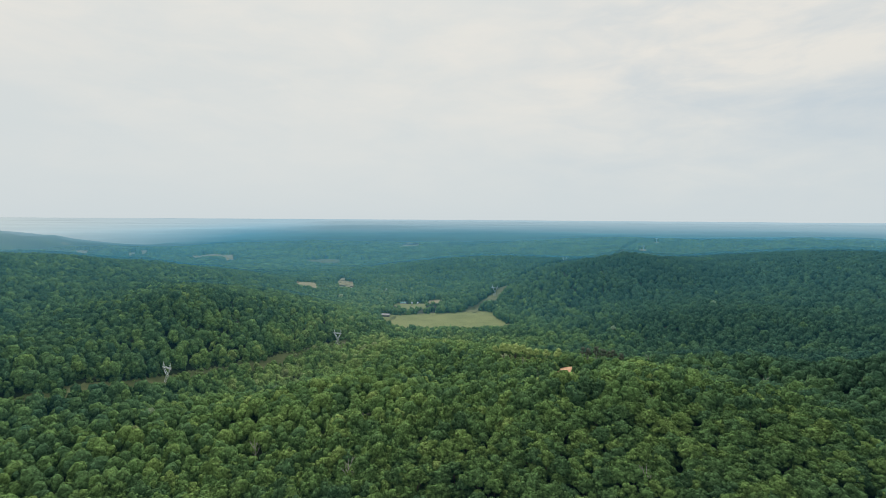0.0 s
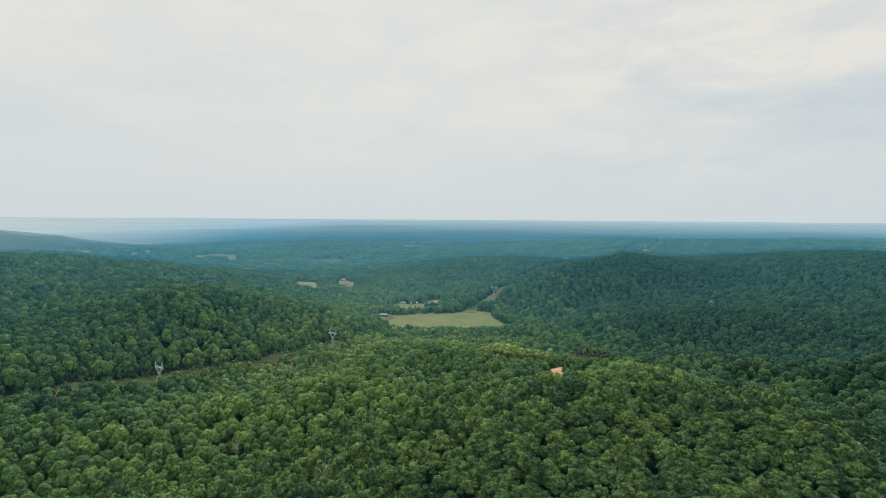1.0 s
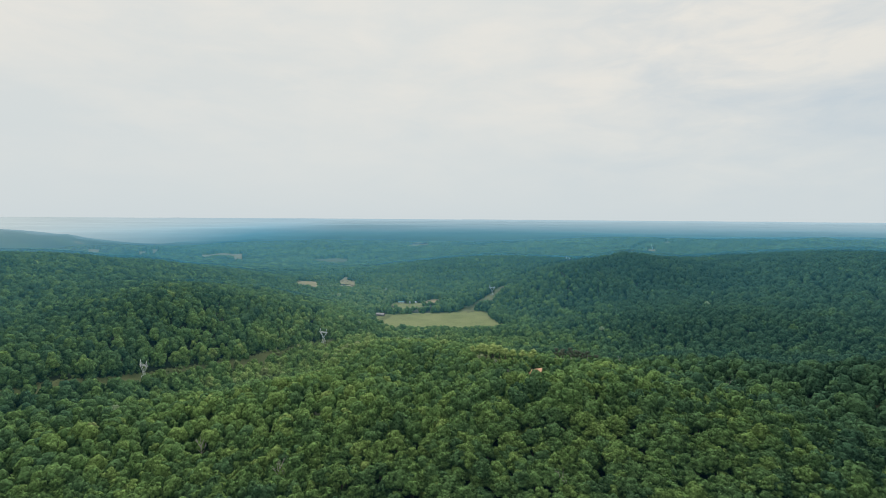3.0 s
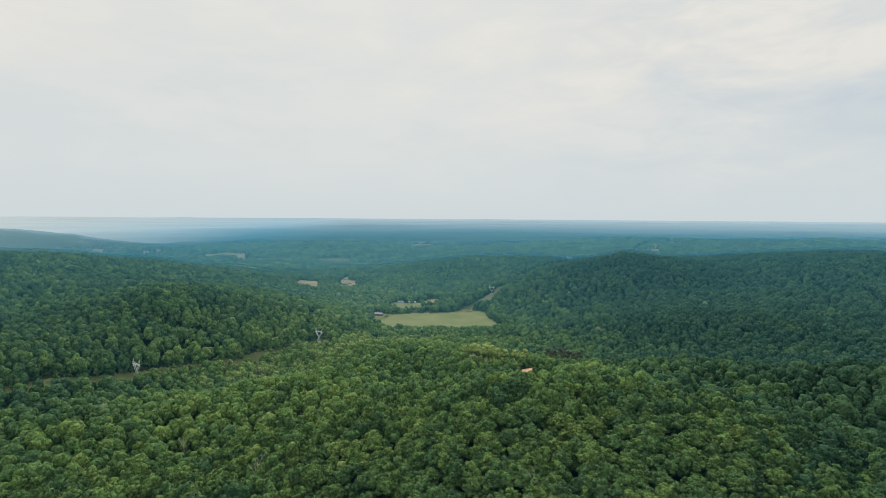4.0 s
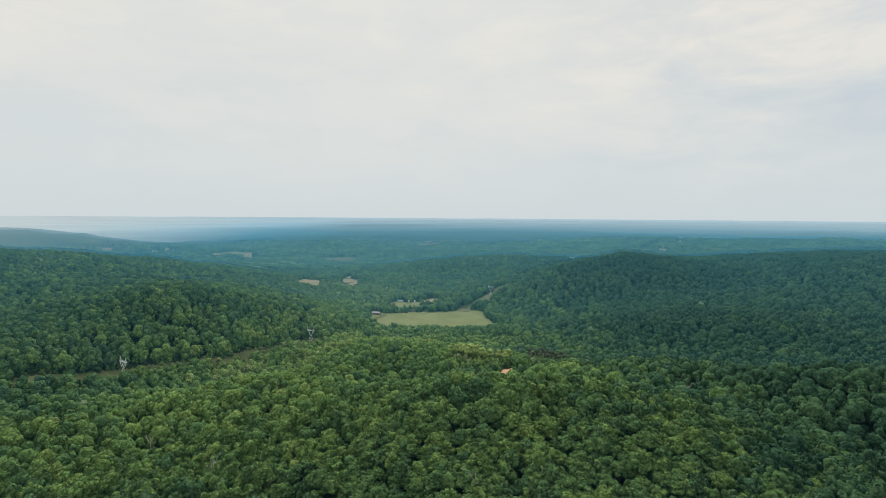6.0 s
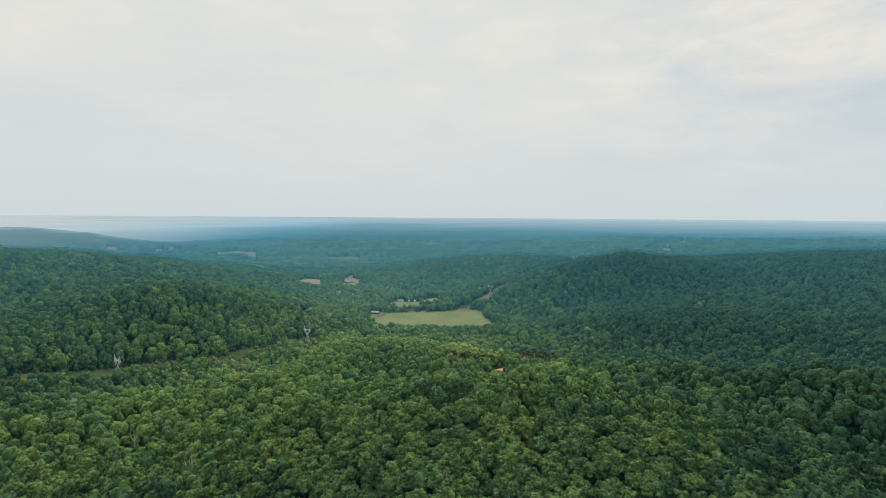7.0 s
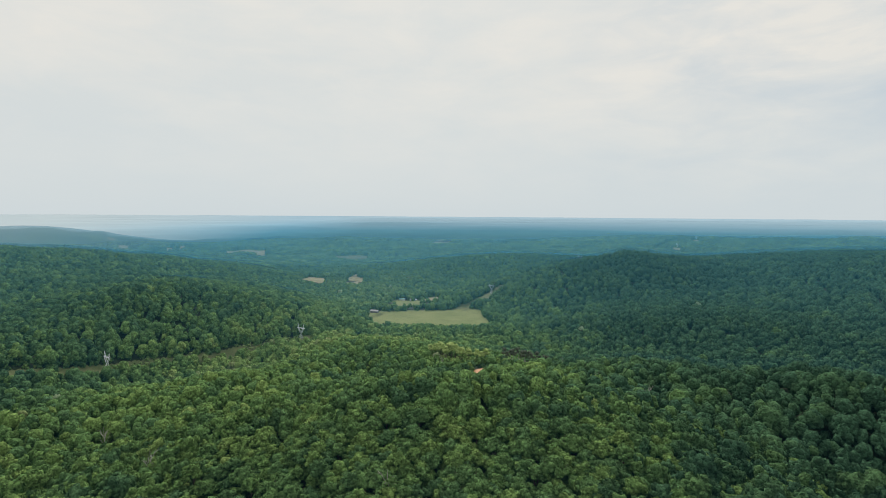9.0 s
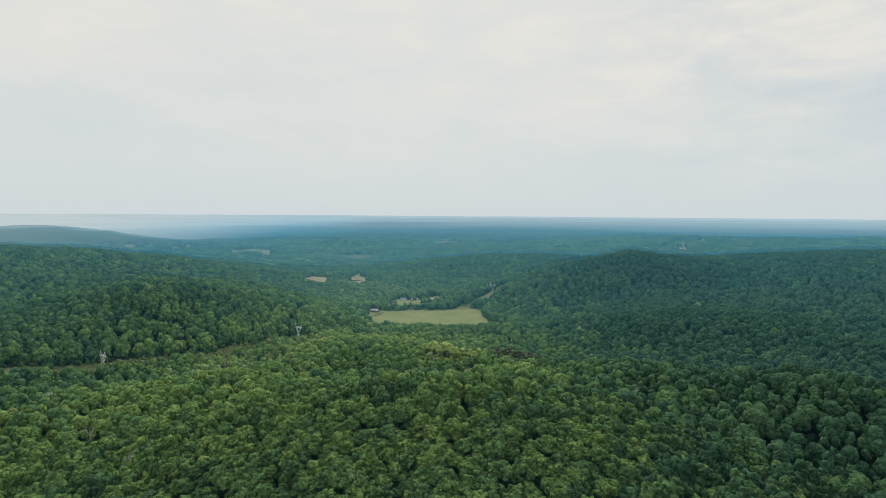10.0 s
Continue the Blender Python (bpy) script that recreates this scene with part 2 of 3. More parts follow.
def ground(x, y):
    x, y = np.asarray(x, float), np.asarray(y, float)
    far = np.hypot(x - 80, y)
    z = relief(x, y) + ripple(x, y, 190, 3) * np.clip(far / 300, 1.2, 3.0) * 1.3 + ripple(x, y, 75, 4) * 1.6
    z += ripple(x, y, 330, 7) * 9 * ease((far - 2000) / 1500)
    flat = ease(outside(x, y, FIELD) / 70)
    return (FIELD_Z + 0.02 * (x - 40)) * (1 - flat) + z * flat


def drawn_in(x, y, z):
    """The country past four kilometres, as far as the horizon, drawn together along the sight lines from the flight."""
    x, y, z = np.asarray(x, float), np.asarray(y, float), np.asarray(z, float)
    far = np.maximum(np.hypot(x - 80, y), 1.0)
    k = np.where(far > 4000, (4000 + 1056 * (1 - 4000 / far)) / far, 1.0)
    return 80 + (x - 80) * k, y * k, 150 + (z - 150) * k


def along(x, y):
    """Metres along the power line from the first pylon, and metres to the left of it."""
    dx, dy = x - LINE_AT[0], y - LINE_AT[1]
    return dx * LINE_WAY[0] + dy * LINE_WAY[1], -dx * LINE_WAY[1] + dy * LINE_WAY[0]


def mesh(name, verts, faces, mats, smooth=True, index=None, tone=None):
    me = bpy.data.meshes.new(name)
    verts, faces = np.asarray(verts, np.float32), np.asarray(faces, np.int32)
    n = faces.shape[1]
    me.vertices.add(len(verts))
    me.vertices.foreach_set("co", verts.ravel())
    me.loops.add(faces.size)
    me.loops.foreach_set("vertex_index", faces.ravel())
    me.polygons.add(len(faces))
    me.polygons.foreach_set("loop_start", np.arange(0, faces.size, n, dtype=np.int32))
    me.polygons.foreach_set("loop_total", np.full(len(faces), n, np.int32))
    me.polygons.foreach_set("use_smooth", np.full(len(faces), smooth))
    for m in mats if isinstance(mats, (list, tuple)) else [mats]:
        me.materials.append(m)
    if index is not None:
        me.polygons.foreach_set("material_index", np.asarray(index, np.int32))
    if tone is not None:
        at = me.attributes.new("tone", "FLOAT", "POINT")
        at.data.foreach_set("value", np.asarray(tone, np.float32))
    me.update(calc_edges=True)
    return me


def sheet(name, xs, ys, z, mat):
    gx, gy = np.meshgrid(xs, ys)
    nx, ny = len(xs), len(ys)
    i = (np.arange(ny - 1)[:, None] * nx + np.arange(nx - 1)[None]).ravel()
    return mesh(name, np.stack(drawn_in(gx, gy, z(gx, gy)), -1).reshape(-1, 3), np.stack([i, i + 1, i + nx + 1, i + nx], 1), mat)


def fan(knots, half, columns):
    """A fan of points over the country ahead: bearings from the flight by distances. Knots: metres, rows to the next."""
    way = np.linspace(radians(-half), radians(half), columns)
    dist = np.concatenate([a * (b / a) ** np.linspace(0, 1, n, endpoint=False) for (a, n), (b, _) in zip(knots, knots[1:])] + [[knots[-1][0]]])
    pa, pd = np.meshgrid(way, dist)
    i = (np.arange(len(dist) - 1)[:, None] * columns + np.arange(columns - 1)[None]).ravel()
    return 80 + pd * np.sin(pa), pd * np.cos(pa), np.stack([i, i + 1, i + columns + 1, i + columns], 1)


def steps(knots):
    out = [knots[0][0]]
    for (a, step), (b, _) in zip(knots, knots[1:]):
        out += list(np.linspace(a, b, max(2, round((b - a) / step)) + 1)[1:])
    return np.array(out)


GX = steps([(-24000, 1500), (-4600, 120), (-1500, 30), (-700, 12), (700, 30), (1500, 120), (4600, 1500), (24000, 0)])
GY = steps([(-1500, 120), (-200, 14), (1500, 30), (2400, 80), (4300, 1500), (24000, 0)])
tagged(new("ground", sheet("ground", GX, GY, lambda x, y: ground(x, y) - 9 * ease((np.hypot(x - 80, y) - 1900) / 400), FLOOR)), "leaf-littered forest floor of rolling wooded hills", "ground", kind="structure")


# ---- clearings ----
CLEARINGS = []


def clearing(name, label, category, poly, mat, margin=3.0, rise=0.25, step=6.0):
    poly = np.array(poly, float)
    CLEARINGS.append((poly, margin))
    (x0, y0), (x1, y1) = poly.min(0) - step, poly.max(0) + step
    xs, ys = np.arange(x0, x1 + step, step), np.arange(y0, y1 + step, step)
    gx, gy = np.meshgrid(xs, ys)
    nx, ny = len(xs), len(ys)
    keep = outside(gx, gy, poly) < margin + max(3.0, 1.2 * step)
    i = (np.arange(ny - 1)[:, None] * nx + np.arange(nx - 1)[None])
    quad = keep[:-1, :-1] & keep[1:, :-1] & keep[:-1, 1:] & keep[1:, 1:]
    i = i[quad]
    z = ground(gx, gy) + rise * (1 if step < 8 else 4)
    used = np.unique(np.stack([i, i + 1, i + nx + 1, i + nx], 1))
    back = np.zeros(nx * ny, int)
    back[used] = np.arange(len(used))
    v = np.stack(drawn_in(gx, gy, z), -1).reshape(-1, 3)[used]
    return tagged(new(name, mesh(name, v, back[np.stack([i, i + 1, i + nx + 1, i + nx], 1)], mat)), label, category, kind="structure")


clearing("meadow", "pale green mown hay meadow on the valley floor", "meadow", FIELD, MEADOW, margin=2)
off = np.array([-LINE_WAY[1], LINE_WAY[0]])
for s0, s1 in ((-420, 480), (760, 2300), (2300, 3600)):
    s = np.arange(s0, s1 + 1, 30.0)
    left = [LINE_AT + LINE_WAY * a + off * (8 + 7 * (a > 700) + 3 * math.sin(a / 37)) for a in s]
    right = [LINE_AT + LINE_WAY * a - off * (2.5 + 11.5 * (a > 700) + 3 * math.sin(a / 29 + 1) + 17 * math.exp(-((a + 65) / 70) ** 2) + 15 * math.exp(-((a - 150) / 40) ** 2)) for a in s[::-1]]
    clearing("power_line_clearing", "strip of tan dry grass and brush cleared under a power line", "clearing", left + right, DRYGRASS, step=3.0 if s0 < 0 else 6.0 if s0 < 2000 else 12.0)
clearing("hay_field", "small straw-coloured field among distant trees", "field", [(-298, 1604), (-254, 1606), (-290, 1825), (-322, 1840), (-344, 1975), (-362, 1985), (-352, 1850)], STRAW)
clearing("hay_field", "narrow straw-coloured field at the foot of a wooded hill", "field", [(-411, 1482), (-361, 1464), (-338, 1476), (-408, 1725), (-479, 1760)], STRAW)
clearing("hay_field", "long straw-coloured field far off in the woods", "field", [(-1290, 2700), (-1154, 2898), (-1230, 3090), (-1372, 2880)], STRAW, step=12)
clearing("hay_field", "small straw-coloured strip beside a longer field", "field", [(-1103, 2689), (-1075, 2729), (-1145, 2900), (-1180, 2875)], STRAW, step=8)
clearing("pasture", "pale green pasture on the floor of a distant valley", "pasture", [(-752, 3015), (-564, 3045), (-597, 3225), (-802, 3205)], DRYGRASS, step=12)
clearing("hay_field", "long pale straw field below a blue hill", "field", [(-1865, 2510), (-1735, 2620), (-1835, 2830), (-1975, 2715)], STRAW, step=12)
clearing("hay_field", "small straw field in front of a longer one", "field", [(-1650, 2350), (-1640, 2400), (-1735, 2535), (-1755, 2490)], STRAW, step=10)
clearing("hay_field", "small straw field among distant woods", "field", [(-1795, 2866), (-1730, 2880), (-1830, 3090), (-1910, 3080)], STRAW, step=12)
clearing("hay_field", "small dull straw patch behind a wooded crest", "field", [(-1495, 2482), (-1550, 2626), (-1650, 2790), (-1630, 2700)], STRAW, step=10)
clearing("hay_field", "straw patch running up a wooded slope", "field", [(-1492, 2580), (-1511, 2666), (-1715, 3030), (-1725, 2980)], STRAW, step=10)
clearing("clay_bank", "bare orange clay bank in a small forest opening", "bare soil", [(136, 506), (148, 502), (155, 516), (151, 532), (139, 528)], CLAY, margin=2, step=2.5)
clearing("house_yard", "green lawn round a farmhouse behind a hedge of trees", "lawn", [(-64, 1290), (-24, 1286), (-18, 1345), (-40, 1400), (-95, 1425), (-112, 1400)], MEADOW)
clearing("hay_field", "small straw-coloured paddock behind dark cedars", "field", [(-12, 1345), (24, 1345), (28, 1440), (-10, 1445)], STRAW)
clearing("hay_field", "pale straw field on a distant wooded plain", "field", [(-262, 3980), (-108, 4040), (-150, 5150), (-308, 5080)], STRAW, step=14)
clearing("pylon_clearing", "patch of tan grass round the foot of a pylon", "clearing", [(-166, 768), (-132, 762), (-128, 804), (-160, 822)], DRYGRASS, margin=1)
clearing("pylon_clearing", "patch of tan grass round the foot of a pylon", "clearing", [(130, 1262), (168, 1268), (196, 1340), (190, 1372), (152, 1366)], DRYGRASS, margin=1)
clearing("pylon_clearing", "patch of tan grass round the foot of a pylon", "clearing", [(392, 1690), (436, 1678), (545, 1935), (506, 1955)], DRYGRASS, margin=4)
clearing("pylon_clearing", "pale grass strip below a distant pylon", "clearing", [(1175, 2800), (1215, 2790), (1322, 3055), (1285, 3070)], STRAW, margin=1)
clearing("pylon_clearing", "pale grass strip below a distant pylon", "clearing", [(1500, 3340), (1545, 3330), (1655, 3605), (1615, 3620)], STRAW, margin=1)
clearing("barn_yard", "grassy yard beside a weathered barn", "lawn", [(-128, 1150), (-98, 1120), (-88, 1180), (-96, 1196), (-126, 1192)], MEADOW, margin=1)

# a gap in the woods on the way down to the clay bank
CLEARINGS.append((np.array([(122, 470), (144, 464), (152, 500), (132, 502)], float), 1.0))


# ---- woods ----
def ball(level):
    bm = bmesh.new()
    bmesh.ops.create_icosphere(bm, subdivisions=level, radius=1.0)
    v = np.array([p.co[:] for p in bm.verts])
    f = np.array([[p.index for p in q.verts] for q in bm.faces])
    bm.free()
    return v, f


BALLS = {1: ball(1)}


def crown(seed, boughs, lumps, clumps, size, tall=1.0, double=False, rough=0.15):
    """A crown of radius about 1 over its base: boughs heaped with rounded lumps of leaves, and loose sprays standing out of them. Returns corners and triangles."""
    r = np.random.RandomState(seed)
    centres, radii = [(0, 0, 0.72 * tall)], [0.50]
    turn = r.uniform(0, 6.28)
    for k in range(boughs - 1):
        a = turn + k * 2.39996 + r.uniform(-0.3, 0.3)
        d = 0.64 * math.sqrt((k + 0.6) / max(1, boughs - 1)) + r.uniform(-0.08, 0.08)
        centres.append((d * math.cos(a), d * math.sin(a), (0.82 - 0.85 * d) * tall + r.uniform(-0.14, 0.14)))
        radii.append(r.uniform(0.26, 0.42))
    balls = [(c, q * (0.86 if lumps else 1.0)) for c, q in zip(centres, radii)]
    for c, q in list(zip(centres, radii)):
        spin = r.uniform(0, 6.28)
        for k in range(lumps):
            up = 0.92 - 1.05 * (k + r.uniform(0.1, 0.9)) / lumps
            flat = math.sqrt(max(0.0, 1 - up * up))
            a = spin + k * 2.39996 + r.uniform(-0.4, 0.4)
            balls.append((np.array(c) + q * 0.80 * np.array((flat * math.cos(a), flat * math.sin(a), up * 0.85)), q * r.uniform(0.36, 0.58)))
    centres, radii = np.array([c for c, _ in balls]), np.array([q for _, q in balls])
    bv, bf = BALLS[1]
    verts, faces, n = [], [], 0
    for k, (c, q) in enumerate(balls):
        spun = bv @ np.linalg.qr(r.normal(size=(3, 3)))[0]
        v = spun * (q * (1 + r.uniform(-rough, rough, (len(bv), 1)))) * (1, 1, 0.95) + c
        f = bf[(v[bf].mean(1)[:, 2] > c[2] - 0.62 * q)]
        if k >= boughs:
            out = c - np.array((0, 0, 0.35 * tall))
            f = f[((v[f].mean(1) - c) @ out > -0.25 * q * np.linalg.norm(out))]
        verts.append(v)
        faces.append(f + n)
        n += len(v)
    made = 0
    while made < clumps:
        k = r.randint(len(centres))
        d = r.normal(size=3) + (0, 0, 0.55)
        d /= np.linalg.norm(d)
        p = centres[k] + radii[k] * d * (1, 1, 0.9) * r.uniform(0.96, 1.10)
        if d[2] < -0.25 or (np.linalg.norm(centres - p, axis=1) < radii * 0.9).any():
            made += 0.15
            continue
        up = d + r.normal(size=3) * 0.38
        up /= np.linalg.norm(up)
        a = np.cross(up, r.normal(size=3))
        a /= np.linalg.norm(a)
        b = np.cross(up, a)
        s = size * r.uniform(0.7, 1.35)
        lift = up * s * 0.30
        if double:
            verts.append(np.array([p + a * s, p + b * s * 0.8 - lift, p - a * s * r.uniform(0.7, 1.1), p - b * s * 0.8 - lift]))
            faces.append(np.array([[0, 1, 2], [0, 2, 3]]) + n)
        else:
            verts.append(np.array([p + a * s * 1.1, p - a * s * 0.6 + b * s * 1.05 - lift, p - a * s * 0.6 - b * s * 1.05 - lift]))
            faces.append(np.array([[0, 1, 2]]) + n)
        n += len(verts[-1])
        made += 1
    return np.concatenate(verts), np.concatenate(faces)


def within_view(x, y):
    """The wedge of country that the flight looks over."""
    return (x > np.minimum(-0.90 * y, 170 - 1.10 * y) - 45) & (x < np.maximum(0.95 * y, 157 + 0.77 * y) + 45) & (y > -20)


def scatter(seed, step, x0, x1, y0, y1):
    r = np.random.RandomState(seed)
    gx, gy = np.meshgrid(np.arange(x0, x1, step), np.arange(y0, y1, step * 0.87))
    gx = gx + (np.arange(gx.shape[0]) % 2)[:, None] * step * 0.5
    x = (gx + r.uniform(-0.47, 0.47, gx.shape) * step).ravel()
    y = (gy + r.uniform(-0.47, 0.47, gy.shape) * step).ravel()
    return x, y, r


def cleared(x, y):
    out = np.zeros(x.shape, bool)
    for poly, margin in CLEARINGS:
        (x0, y0), (x1, y1) = poly.min(0) - 20, poly.max(0) + 20
        near = (x > x0) & (x < x1) & (y > y0) & (y < y1)
        if near.any():
            out[near] |= outside(x[near], y[near], poly) < margin
    return out


def edge_gap(x, y):
    """Metres to the rim of the nearest clearing, 99 where none is near."""
    out = np.full(x.shape, 99.0)
    for poly, margin in CLEARINGS:
        (x0, y0), (x1, y1) = poly.min(0) - 40, poly.max(0) + 40
        near = (x > x0) & (x < x1) & (y > y0) & (y < y1)
        if near.any():
            out[near] = np.minimum(out[near], outside(x[near], y[near], poly) - margin)
    return out


def growth(x, y):
    """How tall the wood stands, as a share of full height: young growth beside the power line and on the creek."""
    creek = np.clip(1 - np.abs(y - 1008) / 40, 0, 1) * (np.abs(x - 30) < 170)
    yard = np.clip(1.6 - np.hypot((x + 40) / 75, (y - 1310) / 95), 0, 1)
    paddock = np.clip(1.6 - np.hypot((x + 370) / 120, (y - 1650) / 100), 0, 1)
    bank = np.clip(1.6 - np.hypot((x - 122) / 30, (y - 462) / 44), 0, 1)
    glade = np.clip(1.7 - np.hypot((x - 108) / 36, (y - 574) / 42), 0, 1) + np.clip(1.7 - np.hypot((x - 190) / 34, (y - 532) / 28), 0, 1)
    return 1 - np.clip(0.45 * creek + 0.55 * yard + 0.65 * paddock + 0.55 * bank + 0.55 * glade, 0, 0.65)


def reach(x, y):
    """Metres from the stretch that is flown over."""
    return np.hypot(x - np.clip(x, 0, 157), y)


def near_stand(x, y):
    """The stand of trees that the flight passes nearest."""
    return (np.abs(x - 97) < 118) & (y > 208) & (y < 286)


def plant(name, label, seed, step, inner, outer, kinds, spread, box, around=False, small=()):
    """One joined wood between two distances."""
    x, y, r = scatter(seed, step, *box)
    d = reach(x, y)
    keep = (within_view(x, y) ^ around) & (d > inner) & (d <= outer) & ~cleared(x, y) & ~near_stand(x, y)
    keep &= (np.hypot((x + 40) / 80, (y - 1320) / 110) > 1.2) | (r.uniform(size=len(x)) > 0.55)
    x, y = x[keep], y[keep]
    g = growth(x, y)
    big = r.beta(1.1, 1.9, len(x))
    h = TREE_H * g * (0.66 + 0.36 * big + r.uniform(0, 0.18, len(x))) + ripple(x, y, 55, 14) * 0.9
    radius = spread * step * (0.36 + 0.82 * big) * np.clip(g + 0.15, 0.6, 1)
    z = ground(x, y)
    rim = edge_gap(x, y) < 14
    for share, wide in ((0.68, 0.85), (0.40, 0.75)):
        n = int(rim[:len(g)].sum())
        k = np.nonzero(rim[:len(g)])[0]
        x, y = np.r_[x, x[k] + r.uniform(-3, 3, n)], np.r_[y, y[k] + r.uniform(-3, 3, n)]
        h, radius, z = np.r_[h, h[k] * share], np.r_[radius, np.maximum(radius[k], spread * step * 0.5) * wide], np.r_[z, z[k]]
        big = np.r_[big, big[k]]
    g = growth(x, y)
    turn = r.uniform(0, 6.28, len(x))
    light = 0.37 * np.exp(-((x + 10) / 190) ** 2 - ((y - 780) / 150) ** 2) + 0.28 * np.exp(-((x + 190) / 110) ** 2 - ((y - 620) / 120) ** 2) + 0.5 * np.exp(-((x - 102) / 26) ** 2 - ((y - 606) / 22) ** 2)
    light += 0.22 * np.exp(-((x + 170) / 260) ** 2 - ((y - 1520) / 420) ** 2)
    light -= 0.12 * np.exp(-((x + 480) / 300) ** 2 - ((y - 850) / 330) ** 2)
    # shade over the eastern woods is put into the tree tones here
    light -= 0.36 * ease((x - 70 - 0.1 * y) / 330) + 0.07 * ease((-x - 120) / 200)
    # lighter tone near the flight, tapered off into that painted eastern shade
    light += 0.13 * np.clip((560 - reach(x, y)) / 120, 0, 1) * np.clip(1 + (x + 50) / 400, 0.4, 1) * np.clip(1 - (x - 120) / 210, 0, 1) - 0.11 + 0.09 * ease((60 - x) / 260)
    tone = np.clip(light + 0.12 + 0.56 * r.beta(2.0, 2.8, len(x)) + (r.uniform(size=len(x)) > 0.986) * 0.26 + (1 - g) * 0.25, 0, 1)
    which = r.randint(len(kinds), size=len(x))
    if small:
        which = np.where(big < 0.34, r.randint(len(small), size=len(x)) + len(kinds), which)
    verts, faces, tones, n = [], [], [], 0
    for k, (v, f) in enumerate(list(kinds) + list(small)):
        i = np.nonzero(which == k)[0]
        if not len(i):
            continue
        c, s = np.cos(turn[i])[:, None], np.sin(turn[i])[:, None]
        q = radius[i][:, None]
        top = v[:, 2].max()
        px = x[i][:, None] + q * (c * v[:, 0] - s * v[:, 1])
        py = y[i][:, None] + q * (s * v[:, 0] + c * v[:, 1])
        deep = radius[i] * 1.35
        pz = (z + h)[i][:, None] + (v[:, 2] - top)[None] * deep[:, None]
        verts.append(np.stack([px, py, pz], -1).reshape(-1, 3))
        faces.append((f[None] + (np.arange(len(i)) * len(v))[:, None, None]).reshape(-1, 3) + n)
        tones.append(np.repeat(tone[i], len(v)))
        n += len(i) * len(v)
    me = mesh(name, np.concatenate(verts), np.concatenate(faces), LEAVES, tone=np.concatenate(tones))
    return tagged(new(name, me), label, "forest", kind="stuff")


KINDS_B = [crown(20 + k, 8, 3, 110, 0.10, tall) for k, tall in enumerate((1.0, 1.0, 1.15, 0.9, 1.3, 1.0))]
KINDS_C = [crown(40 + k, 8, 0, 10, 0.13, tall, rough=0.2) for k, tall in enumerate((1.0, 1.35, 0.95, 1.2, 1.5, 1.1))]
KINDS_S = [crown(50 + k, 4, 0, 10, 0.17, tall, rough=0.22) for k, tall in enumerate((1.0, 1.5, 1.2, 0.9))]
KINDS_BS = [crown(55 + k, 5, 3, 60, 0.13, tall) for k, tall in enumerate((1.0, 1.4, 1.7, 1.1))]
KINDS_D = [crown(60 + k, 1, 0, 0, 0.26, 1.0, rough=0.34) for k in range(9)]
KINDS_D = [(v * (1.55, 1.55, 1.65), f) for v, f in KINDS_D]
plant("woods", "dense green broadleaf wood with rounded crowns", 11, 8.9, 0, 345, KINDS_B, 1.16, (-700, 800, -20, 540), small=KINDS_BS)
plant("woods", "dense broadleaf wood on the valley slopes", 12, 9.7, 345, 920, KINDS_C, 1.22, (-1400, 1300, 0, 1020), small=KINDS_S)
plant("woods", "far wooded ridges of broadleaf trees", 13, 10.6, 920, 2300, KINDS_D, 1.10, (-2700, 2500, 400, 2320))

def understory(seed):
    """Young trees that close the gaps below the crowns of the nearest woods."""
    x, y, r = scatter(seed, 8.0, -560, 700, -20, 460)
    keep = within_view(x, y) & (reach(x, y) > 150) & (reach(x, y) < 350) & ~cleared(x, y)
    x, y = x[keep], y[keep]
    z, q, h = ground(x, y), r.uniform(5.2, 7.4, len(x)), r.uniform(11.5, 16.0, len(x))
    v, f = KINDS_S[0]
    p = np.stack([x[:, None] + q[:, None] * v[:, 0], y[:, None] + q[:, None] * v[:, 1], (z + h)[:, None] + q[:, None] * 1.2 * (v[:, 2] - v[:, 2].max())], -1)
    me = mesh("understory", p.reshape(-1, 3), (f[None] + (np.arange(len(x)) * len(v))[:, None, None]).reshape(-1, 3), LEAVES, tone=np.repeat(r.uniform(0.25, 0.65, len(x)), len(v)))
    return tagged(new("understory", me), "young green trees below the forest canopy", "trees", kind="stuff")


understory(17)


def brush(seed):
    """Low bushes that grow back under the power line."""
    x, y, r = scatter(seed, 4.6, -560, 60, 180, 1000)
    s, left = along(x, y)
    thick = 0.52 + 0.5 * np.sin(s / 33.0 + 0.6) + 0.3 * np.sin(s / 13.0)
    keep = (left > -13) & (left < 13) & (s > -420) & (s < 470) & (r.uniform(size=len(x)) < thick) & (np.hypot(x + 302, y - 552) > 17)
    x, y = x[keep], y[keep]
    z, q = ground(x, y), r.uniform(1.2, 3.0, len(x))
    v, f = KINDS_D[0]
    p = np.stack([x[:, None] + q[:, None] * v[:, 0], y[:, None] + q[:, None] * v[:, 1], z[:, None] + q[:, None] * (v[:, 2] - v[:, 2].min()) * 0.9 - 0.2], -1)
    me = mesh("brush", p.reshape(-1, 3), (f[None] + (np.arange(len(x)) * len(v))[:, None, None]).reshape(-1, 3), LEAVES, tone=np.repeat(r.uniform(0.4, 0.9, len(x)), len(v)))
    return tagged(new("brush", me), "low green bushes growing back in a cleared strip", "bushes", kind="stuff")


brush(16)
plant("woods", "green broadleaf wood below and behind the flight", 14, 10.5, 0, 240, KINDS_S, 1.15, (-310, 470, -310, 310), around=True)


